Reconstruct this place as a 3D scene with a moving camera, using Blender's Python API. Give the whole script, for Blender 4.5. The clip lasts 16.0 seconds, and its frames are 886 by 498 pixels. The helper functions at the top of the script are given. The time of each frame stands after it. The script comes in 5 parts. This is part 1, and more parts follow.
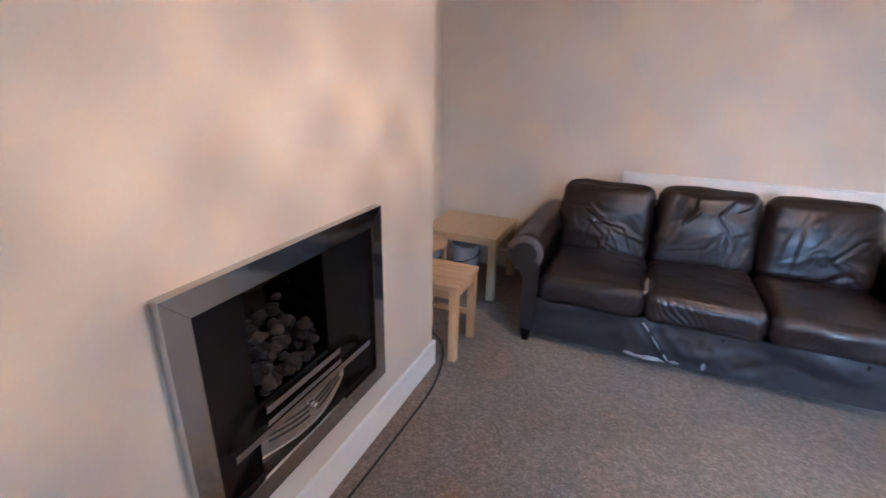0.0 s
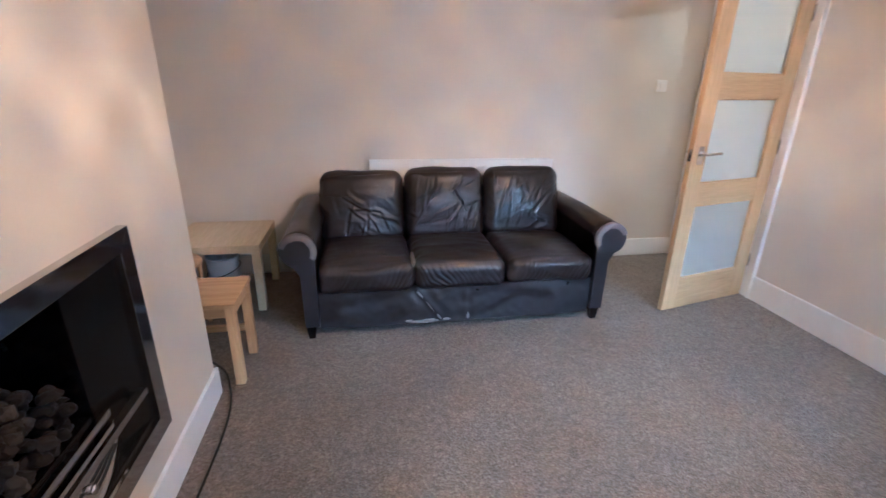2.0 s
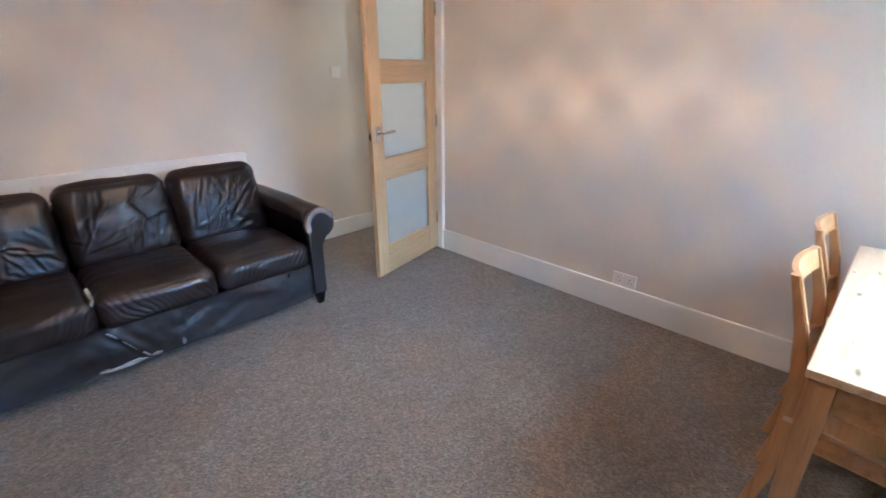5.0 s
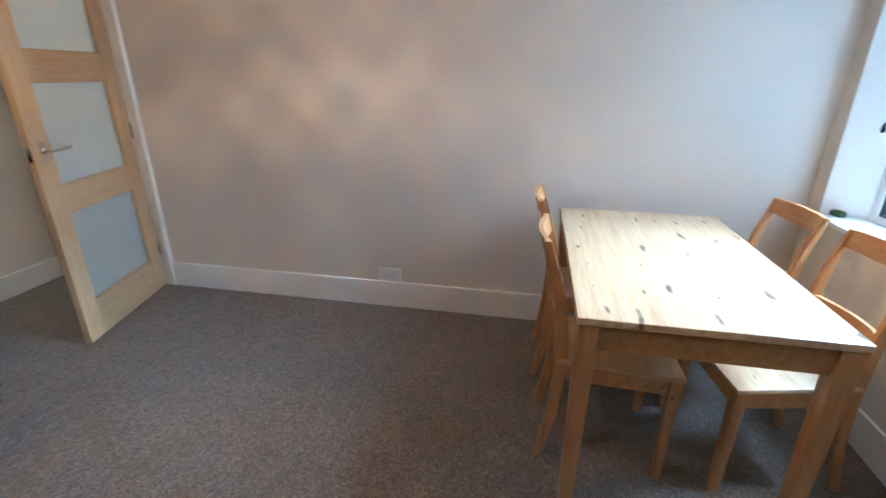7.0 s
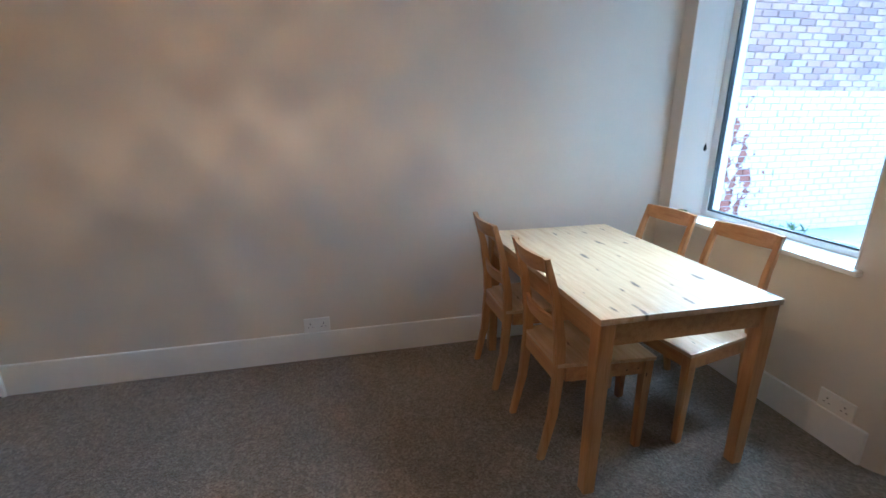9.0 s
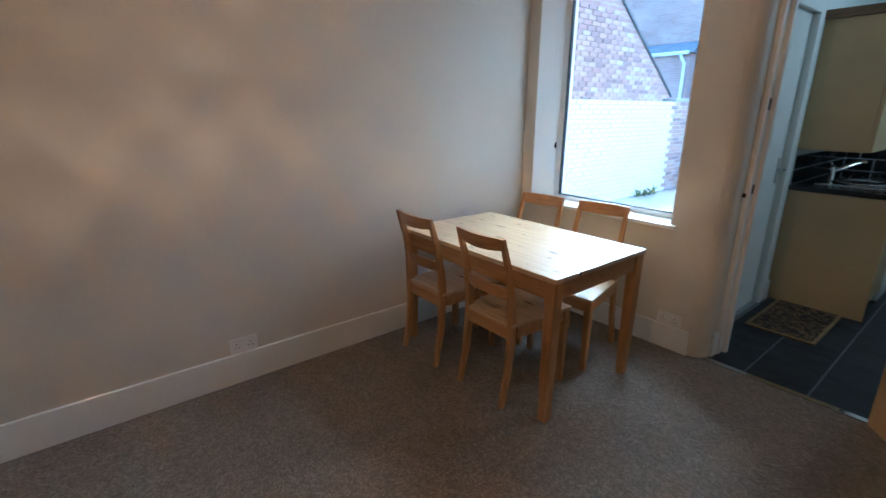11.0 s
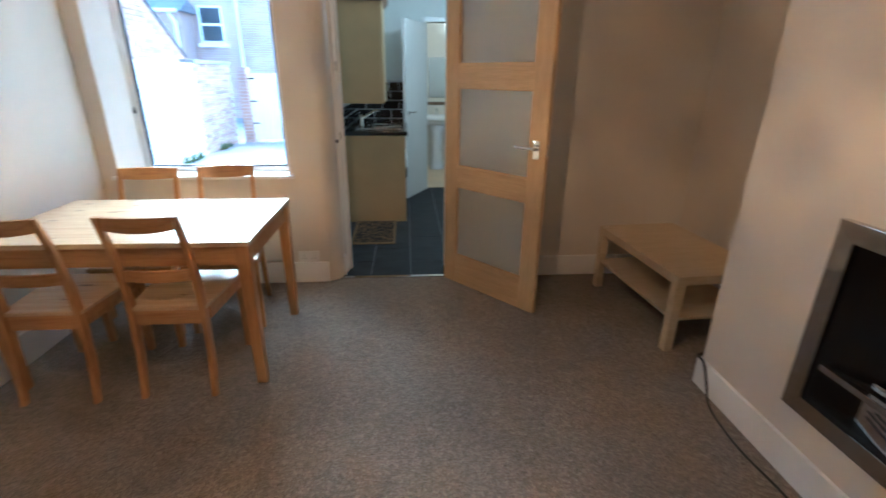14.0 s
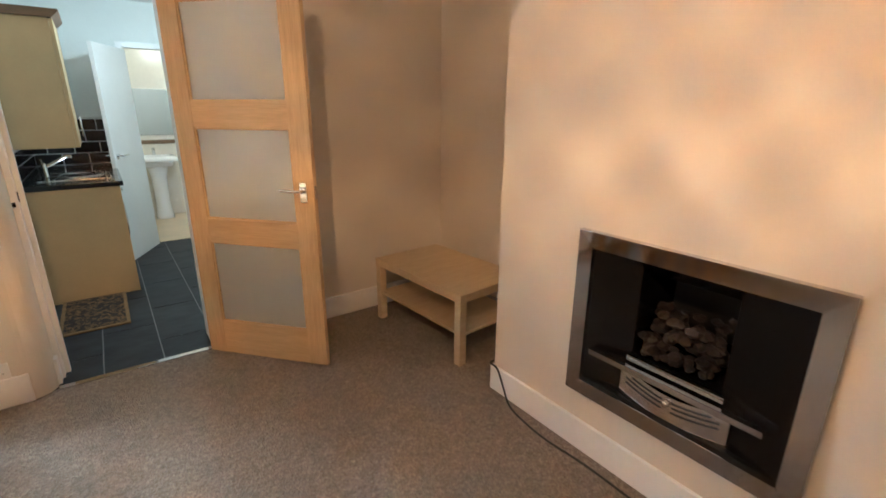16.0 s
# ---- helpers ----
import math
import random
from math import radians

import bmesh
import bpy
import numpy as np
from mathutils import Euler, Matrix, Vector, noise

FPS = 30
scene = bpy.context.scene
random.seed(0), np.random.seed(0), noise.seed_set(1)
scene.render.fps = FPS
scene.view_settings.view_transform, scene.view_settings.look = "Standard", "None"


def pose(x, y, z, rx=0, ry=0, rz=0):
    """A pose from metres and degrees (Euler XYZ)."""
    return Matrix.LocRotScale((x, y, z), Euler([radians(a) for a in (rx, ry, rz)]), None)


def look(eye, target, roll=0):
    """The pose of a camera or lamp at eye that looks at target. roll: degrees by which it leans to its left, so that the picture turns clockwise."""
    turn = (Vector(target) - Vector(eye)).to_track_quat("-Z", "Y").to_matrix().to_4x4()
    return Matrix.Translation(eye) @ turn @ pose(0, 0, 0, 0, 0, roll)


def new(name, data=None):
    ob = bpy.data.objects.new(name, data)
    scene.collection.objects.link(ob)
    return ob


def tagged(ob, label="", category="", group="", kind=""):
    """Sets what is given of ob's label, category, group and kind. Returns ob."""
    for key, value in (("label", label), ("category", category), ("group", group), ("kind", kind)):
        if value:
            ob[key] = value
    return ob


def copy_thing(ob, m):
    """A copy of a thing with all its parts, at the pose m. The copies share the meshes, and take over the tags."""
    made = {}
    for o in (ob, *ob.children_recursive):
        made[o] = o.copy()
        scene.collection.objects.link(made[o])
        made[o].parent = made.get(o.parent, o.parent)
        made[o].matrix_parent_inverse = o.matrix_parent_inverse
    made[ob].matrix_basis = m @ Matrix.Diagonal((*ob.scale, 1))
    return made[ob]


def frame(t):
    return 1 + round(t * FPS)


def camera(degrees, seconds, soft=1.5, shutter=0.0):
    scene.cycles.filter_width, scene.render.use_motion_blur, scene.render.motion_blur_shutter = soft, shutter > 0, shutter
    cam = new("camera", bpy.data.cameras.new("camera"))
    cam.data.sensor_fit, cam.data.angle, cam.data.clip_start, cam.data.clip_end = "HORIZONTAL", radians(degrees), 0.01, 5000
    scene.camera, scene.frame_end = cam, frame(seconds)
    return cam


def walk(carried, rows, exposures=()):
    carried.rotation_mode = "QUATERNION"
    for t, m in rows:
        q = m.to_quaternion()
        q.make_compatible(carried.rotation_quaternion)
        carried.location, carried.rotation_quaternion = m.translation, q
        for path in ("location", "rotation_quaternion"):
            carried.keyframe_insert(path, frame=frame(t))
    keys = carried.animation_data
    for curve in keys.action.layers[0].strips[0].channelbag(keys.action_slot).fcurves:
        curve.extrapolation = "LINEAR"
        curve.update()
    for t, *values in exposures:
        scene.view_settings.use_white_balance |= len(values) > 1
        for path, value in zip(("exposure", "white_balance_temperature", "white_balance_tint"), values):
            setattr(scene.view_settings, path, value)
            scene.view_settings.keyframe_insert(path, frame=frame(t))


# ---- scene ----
cam = camera(88.4, 16.0, 1.5, 0.4)
PATH = [
    (0, (0.861, 1.268, 1.423), (0.125, 2.993, 0.731), 1.2),
    (0.5, (0.849, 1.245, 1.418), (0.417, 3.078, 0.747), 0.9),
    (1, (0.745, 1.253, 1.398), (0.613, 3.116, 0.683), 1.8),
    (1.5, (0.738, 1.236, 1.398), (0.841, 3.101, 0.683), 1.5),
    (2, (0.727, 1.213, 1.412), (1.055, 3.062, 0.724), 1.0),
    (2.5, (0.705, 1.185, 1.413), (1.235, 2.992, 0.74), 0.8),
    (3, (0.713, 1.177, 1.422), (1.402, 2.925, 0.738), 0.5),
    (3.5, (0.734, 1.177, 1.438), (1.609, 2.84, 0.754), 0.4),
    (4, (0.796, 1.137, 1.443), (1.817, 2.705, 0.739), -0.2),
    (6.5, (0.867, 1.253, 1.388), (2.609, 1.923, 0.669), 0.4),
    (7, (0.906, 1.345, 1.394), (2.738, 1.701, 0.674), 0.3),
    (7.5, (0.9, 1.47, 1.401), (2.758, 1.593, 0.673), 0.2),
    (8, (0.873, 1.611, 1.403), (2.756, 1.571, 0.729), -0.0),
    (10.5, (0.968, 2.581, 1.425), (2.58, 1.543, 0.858), 0.1),
    (11, (0.984, 2.7, 1.435), (2.482, 1.509, 0.853), 0.1),
    (11.5, (1.035, 2.809, 1.446), (2.366, 1.451, 0.828), -0.1),
    (12, (1.145, 2.854, 1.446), (2.262, 1.32, 0.814), 0.0),
    (12.5, (1.261, 2.906, 1.448), (2.051, 1.196, 0.776), 0.3),
    (13, (1.329, 2.972, 1.441), (1.897, 1.204, 0.698), 0.4),
    (13.5, (1.375, 3.035, 1.428), (1.672, 1.205, 0.677), 0.4),
    (14, (1.419, 3.088, 1.416), (1.271, 1.224, 0.706), 0.6),
    (14.5, (1.449, 3.117, 1.422), (0.904, 1.35, 0.66), 0.7),
    (15, (1.458, 3.081, 1.446), (0.628, 1.437, 0.666), 0.4),
    (15.5, (1.508, 2.983, 1.454), (0.368, 1.499, 0.749), 0.6),
    (16, (1.504, 2.87, 1.45), (0.371, 1.33, 0.863), 0.3),
]
EXPOSURES = [(0, 4.52, 3840, -1), (3, 4.6, 3790, -3), (4, 4.53, 3790, -4), (7, 3.82, 3820, -8), (8, 3.62, 3810, -9), (10.5, 3.05, 4030, -8), (13, 3.64, 4170, -8), (14.5, 4.0, 4360, -6), (15.3, 4.28, 4690, -4), (16, 4.6, 4770, -5)]
walk(cam, [(t, look(eye, target, roll)) for t, eye, target, roll in PATH], EXPOSURES)

# ---- light ----
def daylight():
    w = bpy.data.worlds.new("overcast_sky")
    w.use_nodes = True
    nt = w.node_tree
    sky = nt.nodes.new("ShaderNodeTexSky")
    sky.sky_type = "NISHITA"
    sky.sun_disc = False
    sky.sun_elevation = radians(42)
    sky.sun_rotation = radians(170)
    sky.air_density = 1.0
    sky.dust_density = 3.0
    nt.links.new(sky.outputs[0], nt.nodes["Background"].inputs[0])
    nt.nodes["Background"].inputs[1].default_value = 0.15
    scene.world = w
    sun = new("sun", bpy.data.lights.new("sun", "SUN"))
    sun.data.energy, sun.data.angle = 0.9, radians(60)
    sun.data.color = (1.0, 0.97, 0.93)
    az, el = radians(170), radians(42)
    sun.matrix_world = look((math.sin(az) * 20, math.cos(az) * 20, 20 * math.tan(el)), (0, 0, 0))


daylight()


def lamp(name, place, watts, colour, radius):
    ob = new(name, bpy.data.lights.new(name, "POINT"))
    ob.location = place
    ob.data.energy, ob.data.color, ob.data.shadow_soft_size = watts, colour, radius
    return ob


PENDANT = (1.65, 2.40, 2.115)
lamp("pendant_bulb", PENDANT, 6.2, (1.0, 0.48, 0.21), 0.0112)
# the kitchen lamp is an added fill in place of daylight from an unseen side
lamp("kitchen_fill", (0.95, -1.5, 2.22), 1.45, (1.0, 0.97, 0.89), 0.08)
lamp("bathroom_bulb", (0.7, -3.7, 2.2), 0.75, (1.0, 0.85, 0.64), 0.08)
lamp("hall_bulb", (4.3, 4.1, 2.2), 1.8, (1.0, 0.72, 0.45), 0.06)


# ---- materials ----
def material(name):
    m = bpy.data.materials.new(name)
    m.use_nodes = True
    return m, m.node_tree.nodes, m.node_tree.links, m.node_tree.nodes["Principled BSDF"]


def set_in(b, **k):
    for key, v in k.items():
        b.inputs[key.replace("_", " ")].default_value = v


def noise_node(n, l, scale, detail=4.0, stretch=(1, 1, 1), source="Object", rough=0.55):
    tc, mp, tx = n.new("ShaderNodeTexCoord"), n.new("ShaderNodeMapping"), n.new("ShaderNodeTexNoise")
    mp.inputs["Scale"].default_value = stretch
    tx.inputs["Scale"].default_value, tx.inputs["Detail"].default_value, tx.inputs["Roughness"].default_value = scale, detail, rough
    l.new(tc.outputs[source], mp.inputs[0])
    l.new(mp.outputs[0], tx.inputs[0])
    return tx


def ramp(n, l, source, stops):
    r = n.new("ShaderNodeValToRGB")
    while len(r.color_ramp.elements) < len(stops):
        r.color_ramp.elements.new(0.5)
    for e, (at, c) in zip(r.color_ramp.elements, stops):
        e.position, e.color = at, (*c, 1)
    l.new(source, r.inputs[0])
    return r


def mix(n, l, factor, a, b, kind="MIX"):
    m = n.new("ShaderNodeMix")
    m.data_type, m.blend_type = "RGBA", kind
    for socket, v in ((m.inputs[0], factor), (m.inputs[6], a), (m.inputs[7], b)):
        if isinstance(v, (int, float)):
            socket.default_value = v
        elif isinstance(v, tuple):
            socket.default_value = (*v, 1)
        else:
            l.new(v, socket)
    return m.outputs[2]


def bump(n, l, b, height, strength, distance):
    k = n.new("ShaderNodeBump")
    k.inputs["Strength"].default_value, k.inputs["Distance"].default_value = strength, distance
    l.new(height, k.inputs["Height"])
    l.new(k.outputs[0], b.inputs["Normal"])
    return k


def paint(name, colour, rough=0.6, vary=0.06, big=1.3, fine=90, relief=0.15, depth=0.002, metal=0.0, **extra):
    """A surface of one colour with large faint patches, fine grain and a slight relief."""
    m, n, l, b = material(name)
    big_n, fine_n = noise_node(n, l, big, 5), noise_node(n, l, fine, 3)
    dark = tuple(c * (1 - vary * 2) for c in colour)
    light = tuple(min(1, c * (1 + vary)) for c in colour)
    c1 = ramp(n, l, big_n.outputs[0], ((0.3, dark), (0.7, light)))
    c2 = ramp(n, l, fine_n.outputs[0], ((0.3, (1 - vary,) * 3), (0.7, (1, 1, 1))))
    l.new(mix(n, l, 1.0, c1.outputs[0], c2.outputs[0], "MULTIPLY"), b.inputs["Base Color"])
    r = n.new("ShaderNodeMapRange")
    r.inputs["To Min"].default_value, r.inputs["To Max"].default_value = max(0.02, rough - 0.08), min(1, rough + 0.08)
    l.new(big_n.outputs[0], r.inputs[0])
    l.new(r.outputs[0], b.inputs["Roughness"])
    set_in(b, Metallic=metal, **extra)
    if relief:
        bump(n, l, b, fine_n.outputs[0], relief, depth)
    return m


def wood(name, pale, dark, axis=0, rough=0.4, knots=0.0, scale=1.0, coat=0.15, board=False):
    """Straight-grained timber, its grain along one axis of the object; knots: how much of it they take."""
    m, n, l, b = material(name)
    along = [14.0 * scale] * 3
    along[axis] = 0.9 * scale
    grain, fine = noise_node(n, l, 3.0, 6, tuple(along)), noise_node(n, l, 14.0, 3, tuple(along))
    patch = noise_node(n, l, 1.7, 3)
    c = ramp(n, l, grain.outputs[0], ((0.28, dark), (0.55, pale), (0.8, tuple(v * 1.08 for v in pale))))
    f = ramp(n, l, fine.outputs[0], ((0.3, (0.86, 0.84, 0.8)), (0.65, (1, 1, 1))))
    col = mix(n, l, 1.0, c.outputs[0], f.outputs[0], "MULTIPLY")
    p = ramp(n, l, patch.outputs[0], ((0.3, (0.9, 0.88, 0.84)), (0.7, (1, 1, 1))))
    col = mix(n, l, 1.0, col, p.outputs[0], "MULTIPLY")
    info = n.new("ShaderNodeObjectInfo")
    tone = ramp(n, l, info.outputs["Random"], ((0.0, (0.9, 0.88, 0.86)), (1.0, (1, 1, 1))))
    col = mix(n, l, 1.0, col, tone.outputs[0], "MULTIPLY")
    if knots:
        tc, mp, vo = n.new("ShaderNodeTexCoord"), n.new("ShaderNodeMapping"), n.new("ShaderNodeTexVoronoi")
        s = [16.0, 16.0, 16.0]
        s[axis] = 5.0 if board else 6.5
        mp.inputs["Scale"].default_value = s
        vo.inputs["Scale"].default_value = 1.0
        if board:
            vo.voronoi_dimensions = "2D"
            wob = noise_node(n, l, 9, 3)
            turned = mix(n, l, 0.35, mp.outputs[0], wob.outputs[1], "LINEAR_LIGHT")
        vo.inputs["Randomness"].default_value = 1.0
        l.new(tc.outputs["Object"], mp.inputs[0])
        l.new(turned if board else mp.outputs[0], vo.inputs[0])
        sep = n.new("ShaderNodeSeparateColor")
        l.new(vo.outputs["Color"], sep.inputs[0])
        size = n.new("ShaderNodeMath")
        size.operation, size.inputs[1].default_value = "MULTIPLY_ADD", 0.13 if board else 0.0
        l.new(sep.outputs[1], size.inputs[0])
        l.new(vo.outputs["Distance"], size.inputs[2])
        k = ramp(n, l, size.outputs[0], ((0.0, (1, 1, 1)), (knots * 0.6, (0.75, 0.75, 0.75)), (knots, (0, 0, 0))))
        pick = n.new("ShaderNodeMath")
        pick.operation, pick.inputs[1].default_value = "LESS_THAN", 0.36 if board else 0.5
        l.new(sep.outputs[0], pick.inputs[0])
        both = n.new("ShaderNodeMath")
        both.operation = "MULTIPLY"
        l.new(k.outputs[0], both.inputs[0])
        l.new(pick.outputs[0], both.inputs[1])
        col = mix(n, l, both.outputs[0], col, (0.075, 0.03, 0.012))
    l.new(col, b.inputs["Base Color"])
    set_in(b, Roughness=rough, Coat_Weight=coat, Coat_Roughness=0.25)
    bump(n, l, b, fine.outputs[0], 0.12, 0.001)
    return m


def carpet_material():
    m, n, l, b = material("carpet_pile")
    tc, vo, vo2 = n.new("ShaderNodeTexCoord"), n.new("ShaderNodeTexVoronoi"), n.new("ShaderNodeTexVoronoi")
    vo.inputs["Scale"].default_value, vo2.inputs["Scale"].default_value = 125, 52
    sep, sep2 = n.new("ShaderNodeSeparateColor"), n.new("ShaderNodeSeparateColor")
    for v, s in ((vo, sep), (vo2, sep2)):
        l.new(tc.outputs["Object"], v.inputs[0])
        l.new(v.outputs["Color"], s.inputs[0])
    tuft, worn, drift = noise_node(n, l, 260, 2, rough=0.7), noise_node(n, l, 1.6, 5), noise_node(n, l, 9, 5, rough=0.7)
    c = ramp(n, l, sep.outputs[0], ((0.0, (0.158, 0.128, 0.095)), (0.35, (0.212, 0.173, 0.131)), (0.7, (0.257, 0.211, 0.162)), (1.0, (0.325, 0.271, 0.214))))
    g = ramp(n, l, sep2.outputs[0], ((0.0, (0.84, 0.83, 0.82)), (1.0, (1.06, 1.06, 1.06))))
    w = ramp(n, l, worn.outputs[0], ((0.3, (0.84, 0.80, 0.76)), (0.65, (1, 1, 1))))
    d = ramp(n, l, drift.outputs[0], ((0.3, (0.88, 0.87, 0.86)), (0.7, (1.04, 1.04, 1.04))))
    col = mix(n, l, 1.0, c.outputs[0], g.outputs[0], "MULTIPLY")
    col = mix(n, l, 1.0, mix(n, l, 1.0, col, d.outputs[0], "MULTIPLY"), w.outputs[0], "MULTIPLY")
    l.new(col, b.inputs["Base Color"])
    set_in(b, Roughness=0.95, Sheen_Weight=0.2, Sheen_Roughness=0.6, Specular_IOR_Level=0.12)
    add = n.new("ShaderNodeMath")
    l.new(tuft.outputs[0], add.inputs[0])
    l.new(vo.outputs["Distance"], add.inputs[1])
    bump(n, l, b, add.outputs[0], 0.7, 0.008)
    return m


def leather_material(name, colour, rough=0.36, gloss=0.5):
    m, n, l, b = material(name)
    tc, vo = n.new("ShaderNodeTexCoord"), n.new("ShaderNodeTexVoronoi")
    vo.inputs["Scale"].default_value = 260
    l.new(tc.outputs["Object"], vo.inputs[0])
    fold, patch = noise_node(n, l, 13, 5, (1.6, 1.0, 0.8)), noise_node(n, l, 3, 4)
    c = ramp(n, l, patch.outputs[0], ((0.3, tuple(v * 0.75 for v in colour)), (0.7, tuple(v * 1.25 for v in colour))))
    l.new(c.outputs[0], b.inputs["Base Color"])
    set_in(b, Specular_IOR_Level=gloss)
    r = ramp(n, l, patch.outputs[0], ((0.3, (rough - 0.03,) * 3), (0.7, (rough + 0.07,) * 3)))
    l.new(r.outputs[0], b.inputs["Roughness"])
    k1, k2 = n.new("ShaderNodeBump"), n.new("ShaderNodeBump")
    k1.inputs["Strength"].default_value, k1.inputs["Distance"].default_value = 0.22, 0.006
    k2.inputs["Strength"].default_value, k2.inputs["Distance"].default_value = 0.12, 0.002
    l.new(fold.outputs[0], k1.inputs["Height"])
    l.new(vo.outputs["Distance"], k2.inputs["Height"])
    l.new(k1.outputs[0], k2.inputs["Normal"])
    l.new(k2.outputs[0], b.inputs["Normal"])
    return m


def glass_material(name, rough, tint=(0.92, 0.96, 0.94), weight=1.0, base_rough=None):
    m, n, l, b = material(name)
    b.inputs["Base Color"].default_value = (*tint, 1)
    set_in(b, Roughness=rough, Transmission_Weight=weight, IOR=1.45)
    if rough > 0.1:
        set_in(b, Coat_Weight=1.0, Coat_Roughness=0.02)
    return m


def brick_tone(name, stops, flake=None):
    """Fired clay that differs from brick to brick; flake: paint over it that has come away in places, by how much stays."""
    m, n, l, b = material(name)
    info, island, g = n.new("ShaderNodeObjectInfo"), n.new("ShaderNodeNewGeometry"), noise_node(n, l, 30, 5)
    add = n.new("ShaderNodeMath")
    add.operation = "ADD"
    l.new(info.outputs["Random"], add.inputs[0])
    l.new(island.outputs["Random Per Island"], add.inputs[1])
    fr = n.new("ShaderNodeMath")
    fr.operation = "FRACT"
    l.new(add.outputs[0], fr.inputs[0])
    c = ramp(n, l, fr.outputs[0], stops)
    f = ramp(n, l, g.outputs[0], ((0.3, (0.75, 0.72, 0.7)), (0.7, (1, 1, 1))))
    col = mix(n, l, 1.0, c.outputs[0], f.outputs[0], "MULTIPLY")
    if flake is not None:
        tx = n.new("ShaderNodeTexNoise")
        tx.inputs["Scale"].default_value, tx.inputs["Detail"].default_value = 8, 8
        l.new(island.outputs["Position"], tx.inputs[0])
        where = n.new("ShaderNodeSeparateXYZ")
        l.new(island.outputs["Position"], where.inputs[0])
        worn = n.new("ShaderNodeMapRange")
        worn.inputs["From Min"].default_value, worn.inputs["From Max"].default_value = -3.6, -2.7
        worn.inputs["To Min"].default_value, worn.inputs["To Max"].default_value = -0.3, 0.0
        l.new(where.outputs[1], worn.inputs[0])
        low = n.new("ShaderNodeMapRange")
        low.inputs["From Min"].default_value, low.inputs["From Max"].default_value = 0.8, 1.2
        low.inputs["To Min"].default_value, low.inputs["To Max"].default_value = 0.02, -0.10
        l.new(where.outputs[2], low.inputs[0])
        sums = [n.new("ShaderNodeMath"), n.new("ShaderNodeMath")]
        l.new(tx.outputs[0], sums[0].inputs[0])
        l.new(worn.outputs[0], sums[0].inputs[1])
        l.new(sums[0].outputs[0], sums[1].inputs[0])
        l.new(low.outputs[0], sums[1].inputs[1])
        k = ramp(n, l, sums[1].outputs[0], ((flake - 0.015, (0, 0, 0)), (flake + 0.015, (1, 1, 1))))
        col = mix(n, l, k.outputs[0], (0.84, 0.84, 0.82), col)
    l.new(col, b.inputs["Base Color"])
    set_in(b, Roughness=0.88)
    bump(n, l, b, g.outputs[0], 0.4, 0.004)
    return m


CREAM = paint("cream_wall_paint", (0.67, 0.61, 0.52), 0.62, 0.03, 0.9, 130, 0.1)
CEIL = paint("white_ceiling_paint", (0.82, 0.81, 0.78), 0.8, 0.02)
WHITE = paint("white_gloss_paint", (0.83, 0.82, 0.79), 0.32, 0.025, 2.0, 40, 0.05)
REVEAL = paint("white_matt_paint", (0.84, 0.84, 0.82), 0.6, 0.02)
KITCHEN_WALL = paint("pale_kitchen_paint", (0.78, 0.80, 0.76), 0.55, 0.03)
BATH_TILE = paint("cream_bathroom_tile", (0.78, 0.72, 0.62), 0.25, 0.04, 2.0, 30, 0.02)
BATH_FLOOR = paint("beige_bathroom_vinyl", (0.66, 0.52, 0.34), 0.4, 0.06, 3.0, 30, 0.05)
CARPET = carpet_material()
OAK_Z = wood("pale_oak_upright", (0.655, 0.465, 0.24), (0.58, 0.40, 0.20), 2, 0.42)
OAK_X = wood("pale_oak_level", (0.655, 0.465, 0.24), (0.58, 0.40, 0.20), 0, 0.42)
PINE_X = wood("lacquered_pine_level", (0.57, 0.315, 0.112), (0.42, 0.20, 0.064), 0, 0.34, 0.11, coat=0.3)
# same pine for top and seats, coloured paler for the window light on them
PINE_LIT = wood("lacquered_pine_lit", (0.74, 0.54, 0.31), (0.61, 0.39, 0.19), 0, 0.34, 0.22, coat=0.8, board=True)
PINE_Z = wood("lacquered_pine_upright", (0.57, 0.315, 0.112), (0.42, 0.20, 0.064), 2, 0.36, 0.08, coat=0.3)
RAW_X = wood("bare_pine_level", (0.68, 0.46, 0.23), (0.55, 0.34, 0.15), 0, 0.5, 0.1, coat=0.05)
RAW_Z = wood("bare_pine_upright", (0.68, 0.46, 0.23), (0.55, 0.34, 0.15), 2, 0.5, 0.06, coat=0.05)
BIRCH = wood("birch_foil", (0.66, 0.54, 0.345), (0.61, 0.49, 0.295), 1, 0.42, coat=0.1, scale=0.7)
LEATHER = leather_material("brown_leather", (0.018, 0.0118, 0.0118), 0.32)
# bluish tint paints the cool daylight sheen into the brown leather of the panels
LEATHER_SHEEN = leather_material("brown_leather_blue_sheen", (0.017, 0.0150, 0.0185), 0.36, 0.85)
SUEDE = paint("scuffed_grey_leather", (0.19, 0.172, 0.176), 0.75, 0.1, 9, 160, 0.3)
TORN = paint("torn_backing_cloth", (0.36, 0.35, 0.35), 0.8, 0.12, 14, 200, 0.4)
BLACK = paint("matt_black_metal", (0.005, 0.005, 0.0055), 0.24, 0.1, 4, 60, 0.05, Specular_IOR_Level=0.28)
FIREBRICK = paint("sooty_firebrick", (0.012, 0.010, 0.009), 0.85, 0.2, 8, 40, 0.4)
RUBBER = paint("black_rubber", (0.012, 0.012, 0.012), 0.45, 0.05)
STEEL = paint("brushed_steel", (0.58, 0.57, 0.56), 0.06, 0.04, 3, 120, 0.02, metal=1.0)
CHROME = paint("polished_chrome", (0.8, 0.8, 0.8), 0.09, 0.02, 3, 80, 0.0, metal=1.0)
